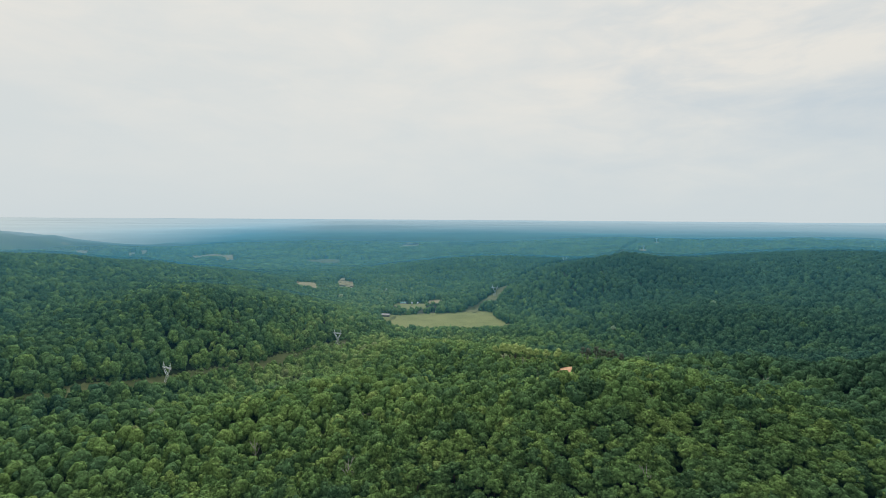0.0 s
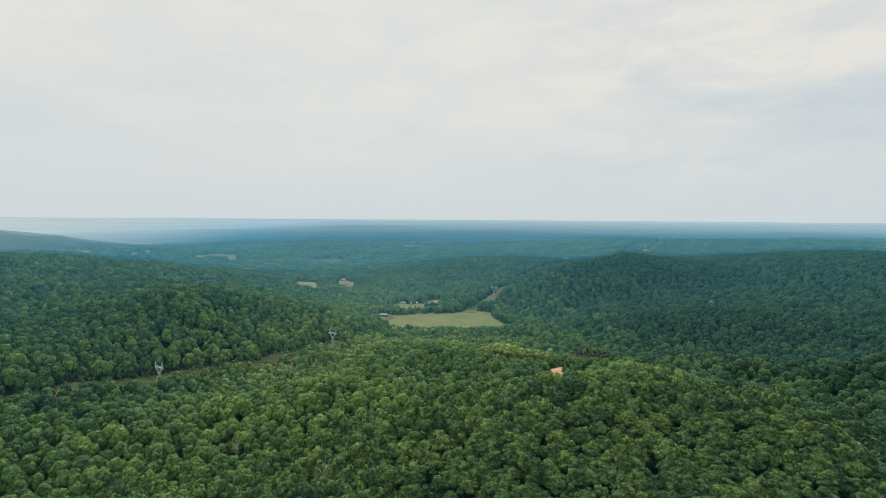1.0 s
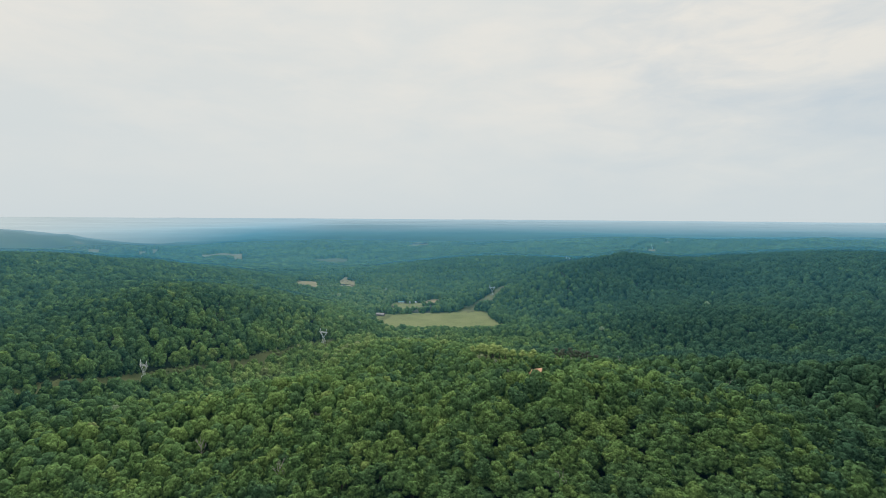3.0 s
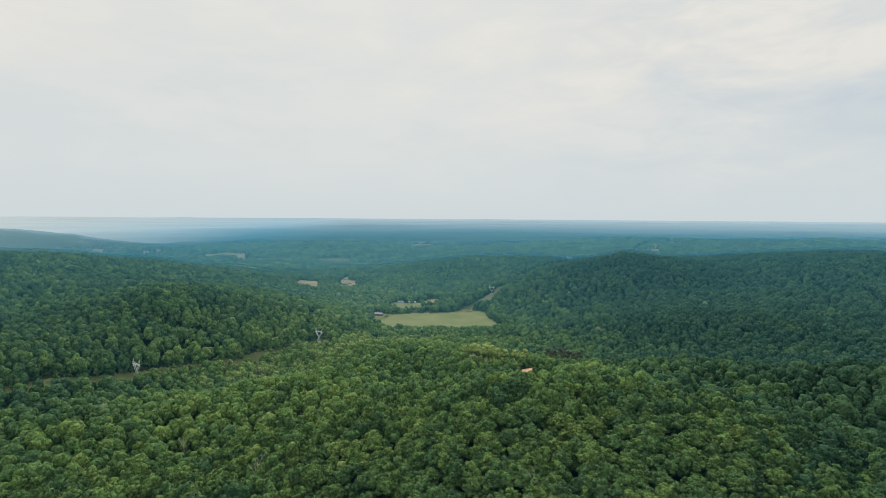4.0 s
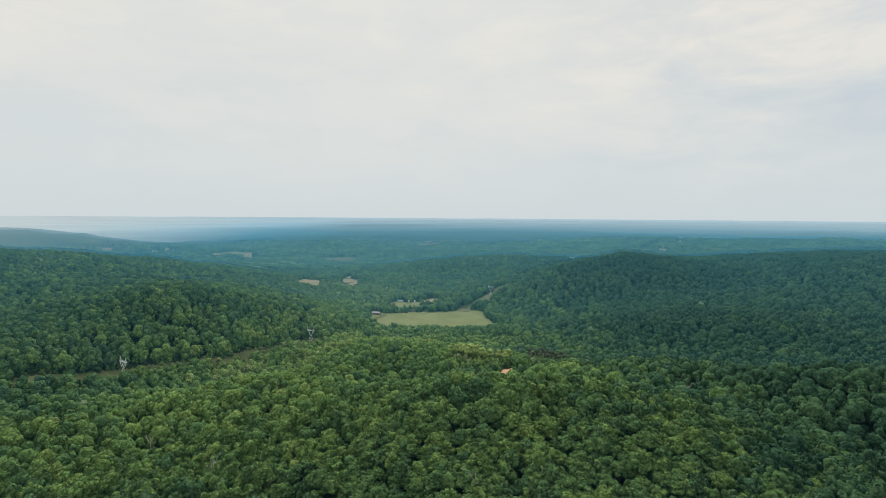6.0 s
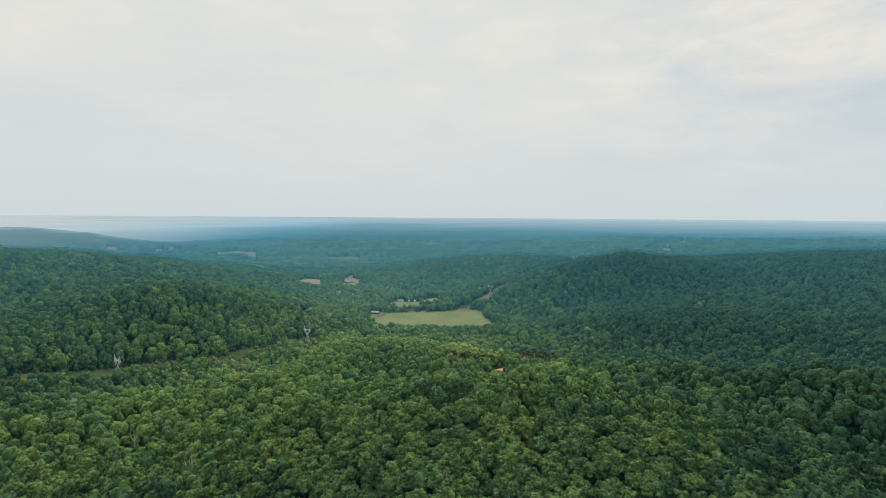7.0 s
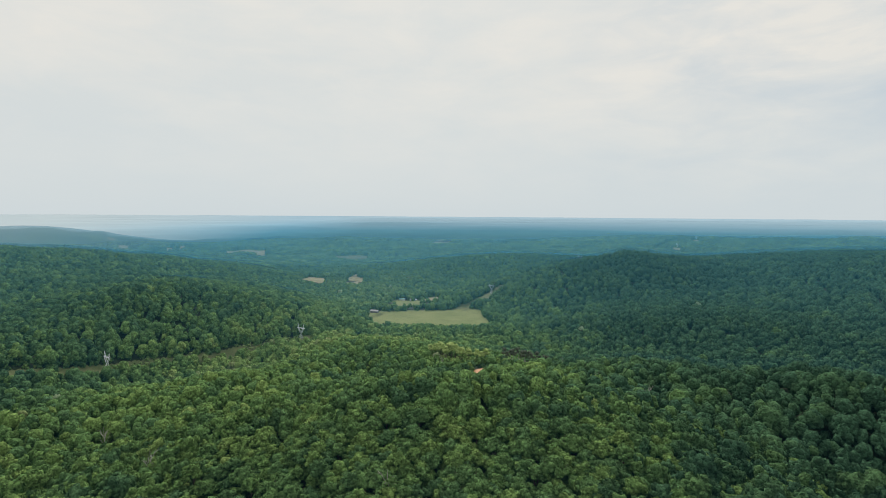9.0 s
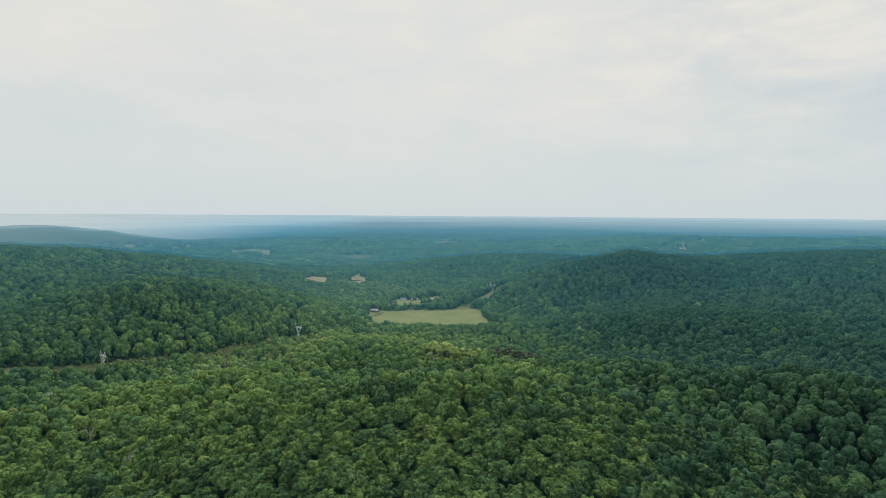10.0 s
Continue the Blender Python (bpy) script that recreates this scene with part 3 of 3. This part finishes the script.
# distant woods as one bumpy canopy
def canopy(x, y):
    cell = 13.0
    best = np.full(x.shape, 1e9)
    ix, iy = np.floor(x / cell), np.floor(y / cell)
    for dx in (-1, 0, 1):
        for dy in (-1, 0, 1):
            a, b = ix + dx, iy + dy
            h = np.sin(a * 127.1 + b * 311.7) * 43758.5453
            k = np.sin(a * 269.5 + b * 183.3) * 43758.5453
            best = np.minimum(best, np.hypot(x - (a + h - np.floor(h)) * cell, y - (b + k - np.floor(k)) * cell))
    bump = 12 * np.sqrt(np.clip(1 - (best / 9.5) ** 2, 0, 1)) + np.random.RandomState(9).uniform(-2.5, 2.5, x.shape)
    open_ground = cleared(x.ravel(), y.ravel()).reshape(x.shape)
    return ground(x, y) + np.where(open_ground, -1.5, 9 + bump)


px, py, quads = fan([(2290, 130), (4000, 110), (8000, 50), (24000, 0)], 52, 640)
far_tone = 0.30 + 0.18 * ripple(px, py, 45, 21) + 0.16 * ripple(px, py, 260, 22) + np.random.RandomState(5).uniform(-0.30, 0.30, px.shape) + 0.22 * ripple(px, py, 1300, 23) * ease((np.hypot(px, py) - 3000) / 1500)
tagged(new("woods", mesh("woods", np.stack(drawn_in(px, py, canopy(px, py)), -1).reshape(-1, 3), quads, LEAVES,
                         tone=np.clip(far_tone, 0.0, 0.85).ravel(), smooth=False)), "closed canopy of distant blue-green woods", "forest", kind="stuff")


# ---- summer haze ----
# air haze painted onto one see-through sheet, denser and paler with distance
hz, ht, hb = material("ground_haze", 1.0, 0.0, 0.0)
ht.nodes.remove(hb)
pos = ht.nodes.new("ShaderNodeNewGeometry")
span = ht.nodes.new("ShaderNodeVectorMath")
span.operation = "DISTANCE"
span.inputs[1].default_value = (80, 0, 0)
ht.links.new(pos.outputs["Position"], span.inputs[0])
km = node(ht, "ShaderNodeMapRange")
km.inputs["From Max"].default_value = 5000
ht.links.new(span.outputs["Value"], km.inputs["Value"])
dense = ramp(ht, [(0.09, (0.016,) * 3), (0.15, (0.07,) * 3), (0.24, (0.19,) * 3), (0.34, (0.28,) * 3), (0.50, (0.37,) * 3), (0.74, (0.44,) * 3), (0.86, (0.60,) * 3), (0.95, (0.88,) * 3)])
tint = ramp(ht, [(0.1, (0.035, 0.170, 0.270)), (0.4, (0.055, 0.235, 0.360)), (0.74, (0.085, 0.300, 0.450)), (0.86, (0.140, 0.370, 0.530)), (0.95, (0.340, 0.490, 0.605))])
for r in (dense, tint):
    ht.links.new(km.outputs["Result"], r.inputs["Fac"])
apart = ht.nodes.new("ShaderNodeSeparateXYZ")
ht.links.new(pos.outputs["Position"], apart.inputs[0])
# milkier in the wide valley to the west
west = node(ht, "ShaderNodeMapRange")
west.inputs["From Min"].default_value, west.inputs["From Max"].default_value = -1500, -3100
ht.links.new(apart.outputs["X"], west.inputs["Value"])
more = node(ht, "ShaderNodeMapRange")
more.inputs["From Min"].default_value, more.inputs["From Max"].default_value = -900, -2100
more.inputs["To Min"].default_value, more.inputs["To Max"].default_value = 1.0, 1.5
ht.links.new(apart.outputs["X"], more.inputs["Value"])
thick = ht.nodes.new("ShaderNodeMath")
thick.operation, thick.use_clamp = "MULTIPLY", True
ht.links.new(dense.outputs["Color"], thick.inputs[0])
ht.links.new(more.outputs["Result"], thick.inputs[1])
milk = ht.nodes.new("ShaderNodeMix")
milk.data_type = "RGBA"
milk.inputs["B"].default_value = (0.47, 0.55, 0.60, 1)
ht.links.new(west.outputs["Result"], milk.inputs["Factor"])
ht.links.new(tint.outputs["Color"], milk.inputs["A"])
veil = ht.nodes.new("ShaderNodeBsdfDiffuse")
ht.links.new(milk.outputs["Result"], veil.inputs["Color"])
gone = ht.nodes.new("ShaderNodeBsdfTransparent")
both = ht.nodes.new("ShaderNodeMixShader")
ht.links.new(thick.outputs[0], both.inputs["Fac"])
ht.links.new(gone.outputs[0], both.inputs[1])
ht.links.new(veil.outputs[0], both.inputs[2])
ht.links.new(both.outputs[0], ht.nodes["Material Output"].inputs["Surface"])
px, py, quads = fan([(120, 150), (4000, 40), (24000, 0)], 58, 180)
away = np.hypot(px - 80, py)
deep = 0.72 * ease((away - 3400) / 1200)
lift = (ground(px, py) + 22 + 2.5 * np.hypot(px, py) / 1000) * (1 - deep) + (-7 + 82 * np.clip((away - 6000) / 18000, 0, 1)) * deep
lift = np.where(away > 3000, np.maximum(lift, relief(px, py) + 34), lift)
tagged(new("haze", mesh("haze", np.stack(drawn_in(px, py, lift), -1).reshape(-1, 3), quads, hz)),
       "see-through sheet tinted as blue summer haze over the distant woods", "haze", kind="structure")


# ---- things ----
def thing(name, label, category, place, group="", turn=0.0, scale=1.0):
    ob = tagged(new(name), label, category, group)
    ob.matrix_basis = Matrix.LocRotScale(place, Euler((0, 0, turn)), (scale,) * 3)
    return ob


def part(name, bm, mat, parent, label=""):
    me = bpy.data.meshes.new(name)
    bm.to_mesh(me)
    bm.free()
    me.materials.append(mat)
    ob = new(name, me)
    ob.parent = parent
    return tagged(ob, label)


def rod(bm, a, b, ra, rb=None, sides=4):
    """A tapered bar between two points."""
    a, b, rb = Vector(a), Vector(b), ra if rb is None else rb
    q = (b - a).to_track_quat("Z", "Y")
    rings = []
    for p, r in ((a, ra), (b, rb)):
        rings.append([bm.verts.new(p + q @ Vector((r * math.cos(k * 2 * math.pi / sides + 0.785), r * math.sin(k * 2 * math.pi / sides + 0.785), 0))) for k in range(sides)])
    for k in range(sides):
        bm.faces.new((rings[0][k], rings[0][(k + 1) % sides], rings[1][(k + 1) % sides], rings[1][k]))
    bm.faces.new(rings[1])
    bm.faces.new(rings[0][::-1])
    return bm


def block(bm, x0, y0, z0, x1, y1, z1):
    m = Matrix.Translation(((x0 + x1) / 2, (y0 + y1) / 2, (z0 + z1) / 2)) @ Matrix.Diagonal((x1 - x0, y1 - y0, z1 - z0, 1))
    bmesh.ops.create_cube(bm, size=1.0, matrix=m)
    return bm


def lattice(bm, pa, pb, qa, qb, n, r):
    """Zigzag bracing between two chords pa-pb and qa-qb."""
    pa, pb, qa, qb = Vector(pa), Vector(pb), Vector(qa), Vector(qb)
    for k in range(n):
        f, g = k / n, (k + 1) / n
        rod(bm, pa.lerp(pb, f), qa.lerp(qb, g), r)
        rod(bm, qa.lerp(qb, f), pa.lerp(pb, g), r)
        rod(bm, pa.lerp(pb, g), qa.lerp(qb, g), r)
    return bm


def pylon():
    """A waist-type lattice tower 27 m high with a flat crossarm and two earth-wire peaks."""
    base, waist, wz, az, top, arm = 3.1, 1.0, 11.0, 19.6, 27.0, 10.3
    p = thing("pylon", "grey galvanised steel lattice pylon with flat crossarm", "pylon", (0, 0, 0), "pylons along the power line")
    feet = [(-base, -base, 0), (base, -base, 0), (base, base, 0), (-base, base, 0)]
    neck = [(-waist, -waist, wz), (waist, -waist, wz), (waist, waist, wz), (-waist, waist, wz)]
    for a, b in zip(feet, neck):
        part("leg", rod(bmesh.new(), (a[0], a[1], -1.0), b, 0.15, 0.11), STEEL, p)
    for k in range(4):
        part("bracing", lattice(bmesh.new(), feet[k], neck[k], feet[(k + 1) % 4], neck[(k + 1) % 4], 4, 0.055), STEEL, p)
    for s in (-1, 1):
        bm = bmesh.new()
        inner = [(s * 0.25, -waist, wz), (s * 0.25, waist, wz), (s * waist, -waist, wz), (s * waist, waist, wz)]
        outer = [(s * 5.6, -0.9, az), (s * 5.6, 0.9, az), (s * 7.2, -0.9, az), (s * 7.2, 0.9, az)]
        for a, b in zip(inner, outer):
            rod(bm, a, b, 0.11)
        lattice(bm, inner[0], outer[0], inner[2], outer[2], 6, 0.05)
        lattice(bm, inner[1], outer[1], inner[3], outer[3], 6, 0.05)
        lattice(bm, inner[2], outer[2], inner[3], outer[3], 6, 0.05)
        part("cradle_arm", bm, STEEL, p)
        bm = bmesh.new()
        for y in (-0.9, 0.9):
            for x in (5.6, 7.2):
                rod(bm, (s * x, y, az + 1.3), (s * 7.6, 0, top), 0.12, 0.08)
        lattice(bm, (s * 5.6, 0, az + 1.3), (s * 7.5, 0, top), (s * 7.2, 0, az + 1.3), (s * 7.6, 0, top), 4, 0.06)
        part("earth_wire_peak", bm, STEEL, p)
    bm = bmesh.new()
    for y in (-0.9, 0.9):
        for z in (az, az + 1.3):
            rod(bm, (-arm, y * 0.4, az + 0.4), (-7.2, y, z), 0.11)
            rod(bm, (-7.2, y, z), (7.2, y, z), 0.13)
            rod(bm, (7.2, y, z), (arm, y * 0.4, az + 0.4), 0.11)
        lattice(bm, (-7.2, y, az), (7.2, y, az), (-7.2, y, az + 1.3), (7.2, y, az + 1.3), 9, 0.05)
    lattice(bm, (-7.2, -0.9, az), (7.2, -0.9, az), (-7.2, 0.9, az), (7.2, 0.9, az), 9, 0.06)
    part("crossarm", bm, STEEL, p)
    for x in (-arm + 0.3, 0, arm - 0.3):
        bm = bmesh.new()
        for k in range(9):
            z = az - 0.1 - 0.27 * k
            rod(bm, (x, 0, z), (x, 0, z - 0.10), 0.08, 0.20, 8)
            rod(bm, (x, 0, z - 0.10), (x, 0, z - 0.27), 0.06, 0.06, 6)
        part("insulator", bm, GLASSY, p, "string of brown porcelain insulator discs")
    return p


LINE_TURN = -math.atan2(LINE_WAY[0], LINE_WAY[1])
first = pylon()
spots = [(-299, 560, 0.88), (-154, 805, 0.95), (171, 1354, 1.05), (516, 1932, 1.05), (1300, 3050, 1.1), (1632, 3600, 1.2), (-1651, 3479, 1.1)]
for k, (x, y, size) in enumerate(spots):
    m = Matrix.LocRotScale((x, y, float(ground(x, y)) + 0.4), Euler((0, 0, LINE_TURN)), None)
    p = copy_thing(first, m) if k else first
    p.matrix_basis = m @ Matrix.Scale(size, 4)


def gable_roof(bm, w, d, z, rise, over, thick):
    for s in (-1, 1):
        a = [(-w / 2 - over, 0, z + rise), (w / 2 + over, 0, z + rise), (w / 2 + over, s * (d / 2 + over), z - rise * over / (d / 2)), (-w / 2 - over, s * (d / 2 + over), z - rise * over / (d / 2))]
        lo = [bm.verts.new(p) for p in a]
        hi = [bm.verts.new((p[0], p[1], p[2] + thick)) for p in a]
        bm.faces.new(lo[::-1] if s > 0 else lo)
        bm.faces.new(hi if s > 0 else hi[::-1])
        for k in range(4):
            bm.faces.new((lo[k], lo[(k + 1) % 4], hi[(k + 1) % 4], hi[k]))
    return bm


def gable_wall(bm, w, d, z, rise):
    lo = [bm.verts.new(p) for p in ((-w / 2, -d / 2, -0.6), (w / 2, -d / 2, -0.6), (w / 2, d / 2, -0.6), (-w / 2, d / 2, -0.6))]
    hi = [bm.verts.new(p) for p in ((-w / 2, -d / 2, z), (w / 2, -d / 2, z), (w / 2, d / 2, z), (-w / 2, d / 2, z))]
    rg = [bm.verts.new((-w / 2, 0, z + rise)), bm.verts.new((w / 2, 0, z + rise))]
    bm.faces.new((lo[0], lo[1], hi[1], hi[0]))
    bm.faces.new((lo[2], lo[3], hi[3], hi[2]))
    bm.faces.new((lo[1], lo[2], hi[2], rg[1], hi[1]))
    bm.faces.new((lo[3], lo[0], hi[0], rg[0], hi[3]))
    return bm


def house(name, label, category, x, y, turn, w, d, z, rise, wall, roof, windows=3, chimney=True):
    h = thing(name, label, category, (x, y, float(ground(x, y)) + 0.3), turn=turn)
    part("wall", gable_wall(bmesh.new(), w, d, z, rise), wall, h)
    cover = part("roof", gable_roof(bmesh.new(), w, d, z, rise, 0.5, 0.18), roof, h)
    if chimney:
        part("chimney", block(bmesh.new(), w * 0.2, -0.4, z + rise * 0.5, w * 0.2 + 0.8, 0.4, z + rise + 0.9), CLAY, cover)
    for k in range(windows):
        at = -w / 2 + w * (k + 0.5) / windows
        if k == windows // 2:
            part("door", block(bmesh.new(), at - 0.5 * category.count("house") - 0.5, -d / 2 - 0.06, 0.1, at + 0.5 + 0.9 * category.count("barn"), -d / 2 + 0.02, 2.2), BOARD, h)
        else:
            win = part("window", block(bmesh.new(), at - 0.65, -d / 2 - 0.05, 0.95, at + 0.65, -d / 2 + 0.02, 2.15), WHITE, h)
            part("pane", block(bmesh.new(), at - 0.5, -d / 2 - 0.07, 1.05, at + 0.5, -d / 2 - 0.03, 2.05), PANE, win)
    return h


house("barn", "weathered grey board barn with a rusty pinkish tin roof", "barn", -110, 1173, radians(-12), 19, 9, 4.2, 2.6, BOARD, RUST, 3, False)
house("farmhouse", "white farmhouse with a green metal roof among trees", "house", -84, 1424, radians(8), 17, 9, 3.0, 2.3, WHITE, GREENTIN)
house("farmhouse", "long white farmhouse with a pale tin roof among trees", "house", -50, 1418, radians(-14), 20, 8, 2.8, 1.9, WHITE, TIN)
house("shed", "small white shed in a gap between valley trees", "shed", -124, 1585, radians(30), 9, 6, 3.0, 1.6, WHITE, TIN, 1, False)


# ---- single trees ----
def crown_mesh(name, data, mat, radius, top):
    v, f = data
    v = v * radius
    v[:, 2] += top - v[:, 2].max()
    return mesh(name, v, f, mat)


def tree(name, label, category, seed, h, radius, mat, group, tall=1.0, lobes=10, clumps=380, bark=None):
    r = random.Random(seed)
    t = thing(name, label, category, (0, 0, 0), group)
    base = h - radius * 1.25 * tall
    bm = bmesh.new()
    knots = [(0, 0, -0.8), (r.uniform(-0.2, 0.2), r.uniform(-0.2, 0.2), base * 0.5), (r.uniform(-0.5, 0.5), r.uniform(-0.5, 0.5), base), (0, 0, h - radius * 0.6)]
    for k, (a, b) in enumerate(zip(knots, knots[1:])):
        rod(bm, a, b, 0.42 - 0.10 * k, 0.32 - 0.10 * k, 7)
    part("trunk", bm, bark or BARK, t)
    for k in range(4):
        a = r.uniform(0, 1) + k * 1.57
        bm = bmesh.new()
        mid = (math.cos(a) * radius * 0.3, math.sin(a) * radius * 0.3, base + radius * 0.35)
        rod(bm, (0, 0, base - 0.6 * k), mid, 0.17, 0.12, 5)
        rod(bm, mid, (math.cos(a + 0.3) * radius * 0.62, math.sin(a + 0.3) * radius * 0.62, base + radius * 0.75), 0.12, 0.05, 5)
        part("limb", bm, bark or BARK, t)
    ob = new("crown", crown_mesh("crown", crown(seed, lobes, 4, clumps, 0.085, tall, True), mat, radius, h))
    ob.parent = t
    return t


OAKS = "trees of the near stand"
species = [tree("oak_tree", "broad-crowned green oak in a closed stand", "tree", 101, 20, 6.9, LEAVES_OWN, OAKS, 1.0, 11, 330),
           tree("oak_tree", "broad-crowned green oak in a closed stand", "tree", 102, 21, 7.6, LEAVES_OWN, OAKS, 0.95, 12, 360),
           tree("hickory_tree", "tall green hickory with a rounded crown in a closed stand", "tree", 103, 21.5, 6.0, LEAVES_OWN, OAKS, 1.2, 9, 300),
           tree("maple_tree", "green maple with dense domed crown in a closed stand", "tree", 104, 19, 6.2, LEAVES_OWN, OAKS, 1.05, 9, 300),
           tree("ash_tree", "slender green ash among broad oaks", "tree", 105, 19, 5.0, LEAVES_OWN, OAKS, 1.35, 8, 260)]
sx, sy, sr = scatter(15, 8.1, -25, 220, 200, 316)
keep = near_stand(sx, sy)
fresh = [True] * len(species)
for x, y in zip(sx[keep], sy[keep]):
    k = int(sr.choice(len(species), p=[0.3, 0.2, 0.18, 0.2, 0.12]))
    size = sr.uniform(0.82, 1.16)
    m = Matrix.LocRotScale((x, y, float(ground(x, y))), Euler((0, 0, sr.uniform(0, 6.28))), None)
    t = species[k]
    if fresh[k]:
        t.matrix_basis, fresh[k] = m, False
    else:
        t = copy_thing(t, m)
    t.scale = (size, size, size * sr.uniform(0.82, 0.93))


def dead_tree(seed, h):
    r = random.Random(seed)
    t = thing("dead_tree", "bare bleached dead tree standing in green woods", "dead tree", (0, 0, 0), "dead trees")
    bm = bmesh.new()
    rod(bm, (0, 0, -0.8), (0.3, 0.1, h * 0.5), 0.40, 0.28, 6)
    rod(bm, (0.3, 0.1, h * 0.5), (0.1, 0.4, h), 0.28, 0.06, 6)
    part("trunk", bm, DEADWOOD, t)
    for k in range(7):
        a, z = k * 2.4 + r.uniform(-0.4, 0.4), h * r.uniform(0.45, 0.75)
        n = r.uniform(2.2, 3.8)
        bm = bmesh.new()
        elbow = Vector((math.cos(a) * n * 0.55, math.sin(a) * n * 0.55, z + n * 0.6))
        tip = elbow + Vector((math.cos(a) * n * 0.4, math.sin(a) * n * 0.4, n * 1.1))
        rod(bm, (0.2, 0.15, z), elbow, 0.20, 0.14, 5)
        rod(bm, elbow, tip, 0.14, 0.04, 5)
        for j in range(3):
            b = a + r.uniform(-1.2, 1.2)
            rod(bm, elbow.lerp(tip, r.uniform(0, 0.6)), tip + Vector((math.cos(b) * n * 0.5, math.sin(b) * n * 0.5, r.uniform(-0.5, 0.9))), 0.08, 0.03, 4)
        part("limb", bm, DEADWOOD, t)
    return t


snags = [dead_tree(201, 23.5), dead_tree(202, 24.5)]
for k, (x, y, size) in enumerate([(-47, 275, 0.95), (-119, 330, 0.9), (101, 225, 0.95), (237, 416, 0.85), (270, 394, 0.9), (100, 538, 0.68), (225, 505, 0.8)]):
    m = Matrix.LocRotScale((x, y, float(ground(x, y)) + 0.5), Euler((0, 0, k * 1.3)), None)
    snag = copy_thing(snags[k % 2], m) if k > 1 else snags[k]
    snag.matrix_basis = m @ Matrix.Scale(size, 4)


# ---- trees that stand out ----
def set_down(t, spots, sink=0.3):
    """The tree at the first spot, copies of it at the rest. Spots: x, y, size."""
    for k, (x, y, size) in enumerate(spots):
        m = Matrix.LocRotScale((x, y, float(ground(x, y)) - sink), Euler((0, 0, k * 2.1)), None)
        one = copy_thing(t, m) if k else t
        one.matrix_basis = m
        one.scale = (size, size, size)


PALE = surface("silvery_leaves", (0.20, 0.28, 0.16), (0.33, 0.42, 0.25), 2.2, rough=0.9, bump=0.9, grain=4)
LIME = surface("yellow_green_leaves", (0.23, 0.33, 0.09), (0.43, 0.52, 0.19), 2.4, rough=0.9, bump=0.9, grain=4)
CEDAR = surface("cedar_needles", (0.010, 0.035, 0.020), (0.030, 0.065, 0.035), 1.8, rough=0.9, bump=0.9, grain=4)
BROWN = surface("dead_needles", (0.058, 0.078, 0.048), (0.115, 0.128, 0.082), 2.0, rough=0.95, bump=0.9, grain=4)
set_down(tree("sycamore_tree", "pale silvery-green tree rising from darker woods", "tree", 301, 23, 6.2, PALE, "pale trees", 1.15, 9, 260),
         [(306, 827, 1.0), (-14, 775, 1.0), (-187, 594, 0.95), (-245, 430, 0.8), (-22, 812, 0.8), (-115, 905, 0.9), (520, 905, 0.9)])
set_down(tree("poplar_tree", "bright yellow-green poplar in a clump in the valley", "tree", 302, 21, 6.0, LIME, "poplars in the valley", 1.75, 10, 300),
         [(104, 611, 1.26), (96, 606, 1.17), (112, 604, 1.26), (120, 612, 1.12), (101, 597, 1.04), (88, 615, 1.12), (128, 603, 1.07), (138, 592, 0.99), (80, 622, 1.04), (106, 622, 1.30), (92, 628, 1.26), (118, 592, 1.07), (148, 574, 0.99), (143, 562, 0.81)])
set_down(tree("dead_pine", "brown thin-crowned dead pine beside a clay bank", "dead tree", 303, 19, 3.6, BROWN, "dead pines", 2.6, 7, 220, DEADWOOD),
         [(168, 545, 1.2), (175, 548, 1.15), (182, 541, 1.3), (190, 546, 1.2), (196, 540, 1.1), (178, 556, 1.25), (188, 557, 1.2), (203, 547, 1.25), (171, 536, 1.0), (210, 541, 1.1), (195, 552, 1.2), (214, 550, 1.15)])


def cedar(seed, h, radius):
    r = random.Random(seed)
    t = thing("cedar_tree", "dark conical cedar at the edge of a meadow", "tree", (0, 0, 0), "cedars by the meadow")
    part("trunk", rod(bmesh.new(), (0, 0, -0.6), (0, 0, h * 0.8), 0.25, 0.06, 6), BARK, t)
    bm = bmesh.new()
    for k in range(11):
        z, q = h * (0.06 + 0.085 * k), radius * (1 - k / 11.5)
        for j in range(9):
            a = j * 0.698 + k * 0.4 + r.uniform(-0.2, 0.2)
            w = q * 0.42
            tip = Vector((math.cos(a) * q, math.sin(a) * q, z - 0.25 + r.uniform(-0.2, 0.2)))
            up = bm.verts.new((0, 0, z + h * 0.13))
            p = [bm.verts.new(tip), bm.verts.new(tip * 0.7 + Vector((-math.sin(a) * w, math.cos(a) * w, z * 0.3 + 0.1))), bm.verts.new(tip * 0.7 + Vector((math.sin(a) * w, -math.cos(a) * w, z * 0.3 + 0.1)))]
            bm.faces.new((up, p[1], p[0]))
            bm.faces.new((up, p[0], p[2]))
    part("crown", bm, CEDAR, t)
    return t


set_down(cedar(304, 11, 3.0), [(-20, 1222, 1.0), (-2, 1226, 1.1), (6, 1230, 0.85), (18, 1234, 1.05), (27, 1236, 1.15), (34, 1240, 0.9), (-44, 1216, 0.8)])
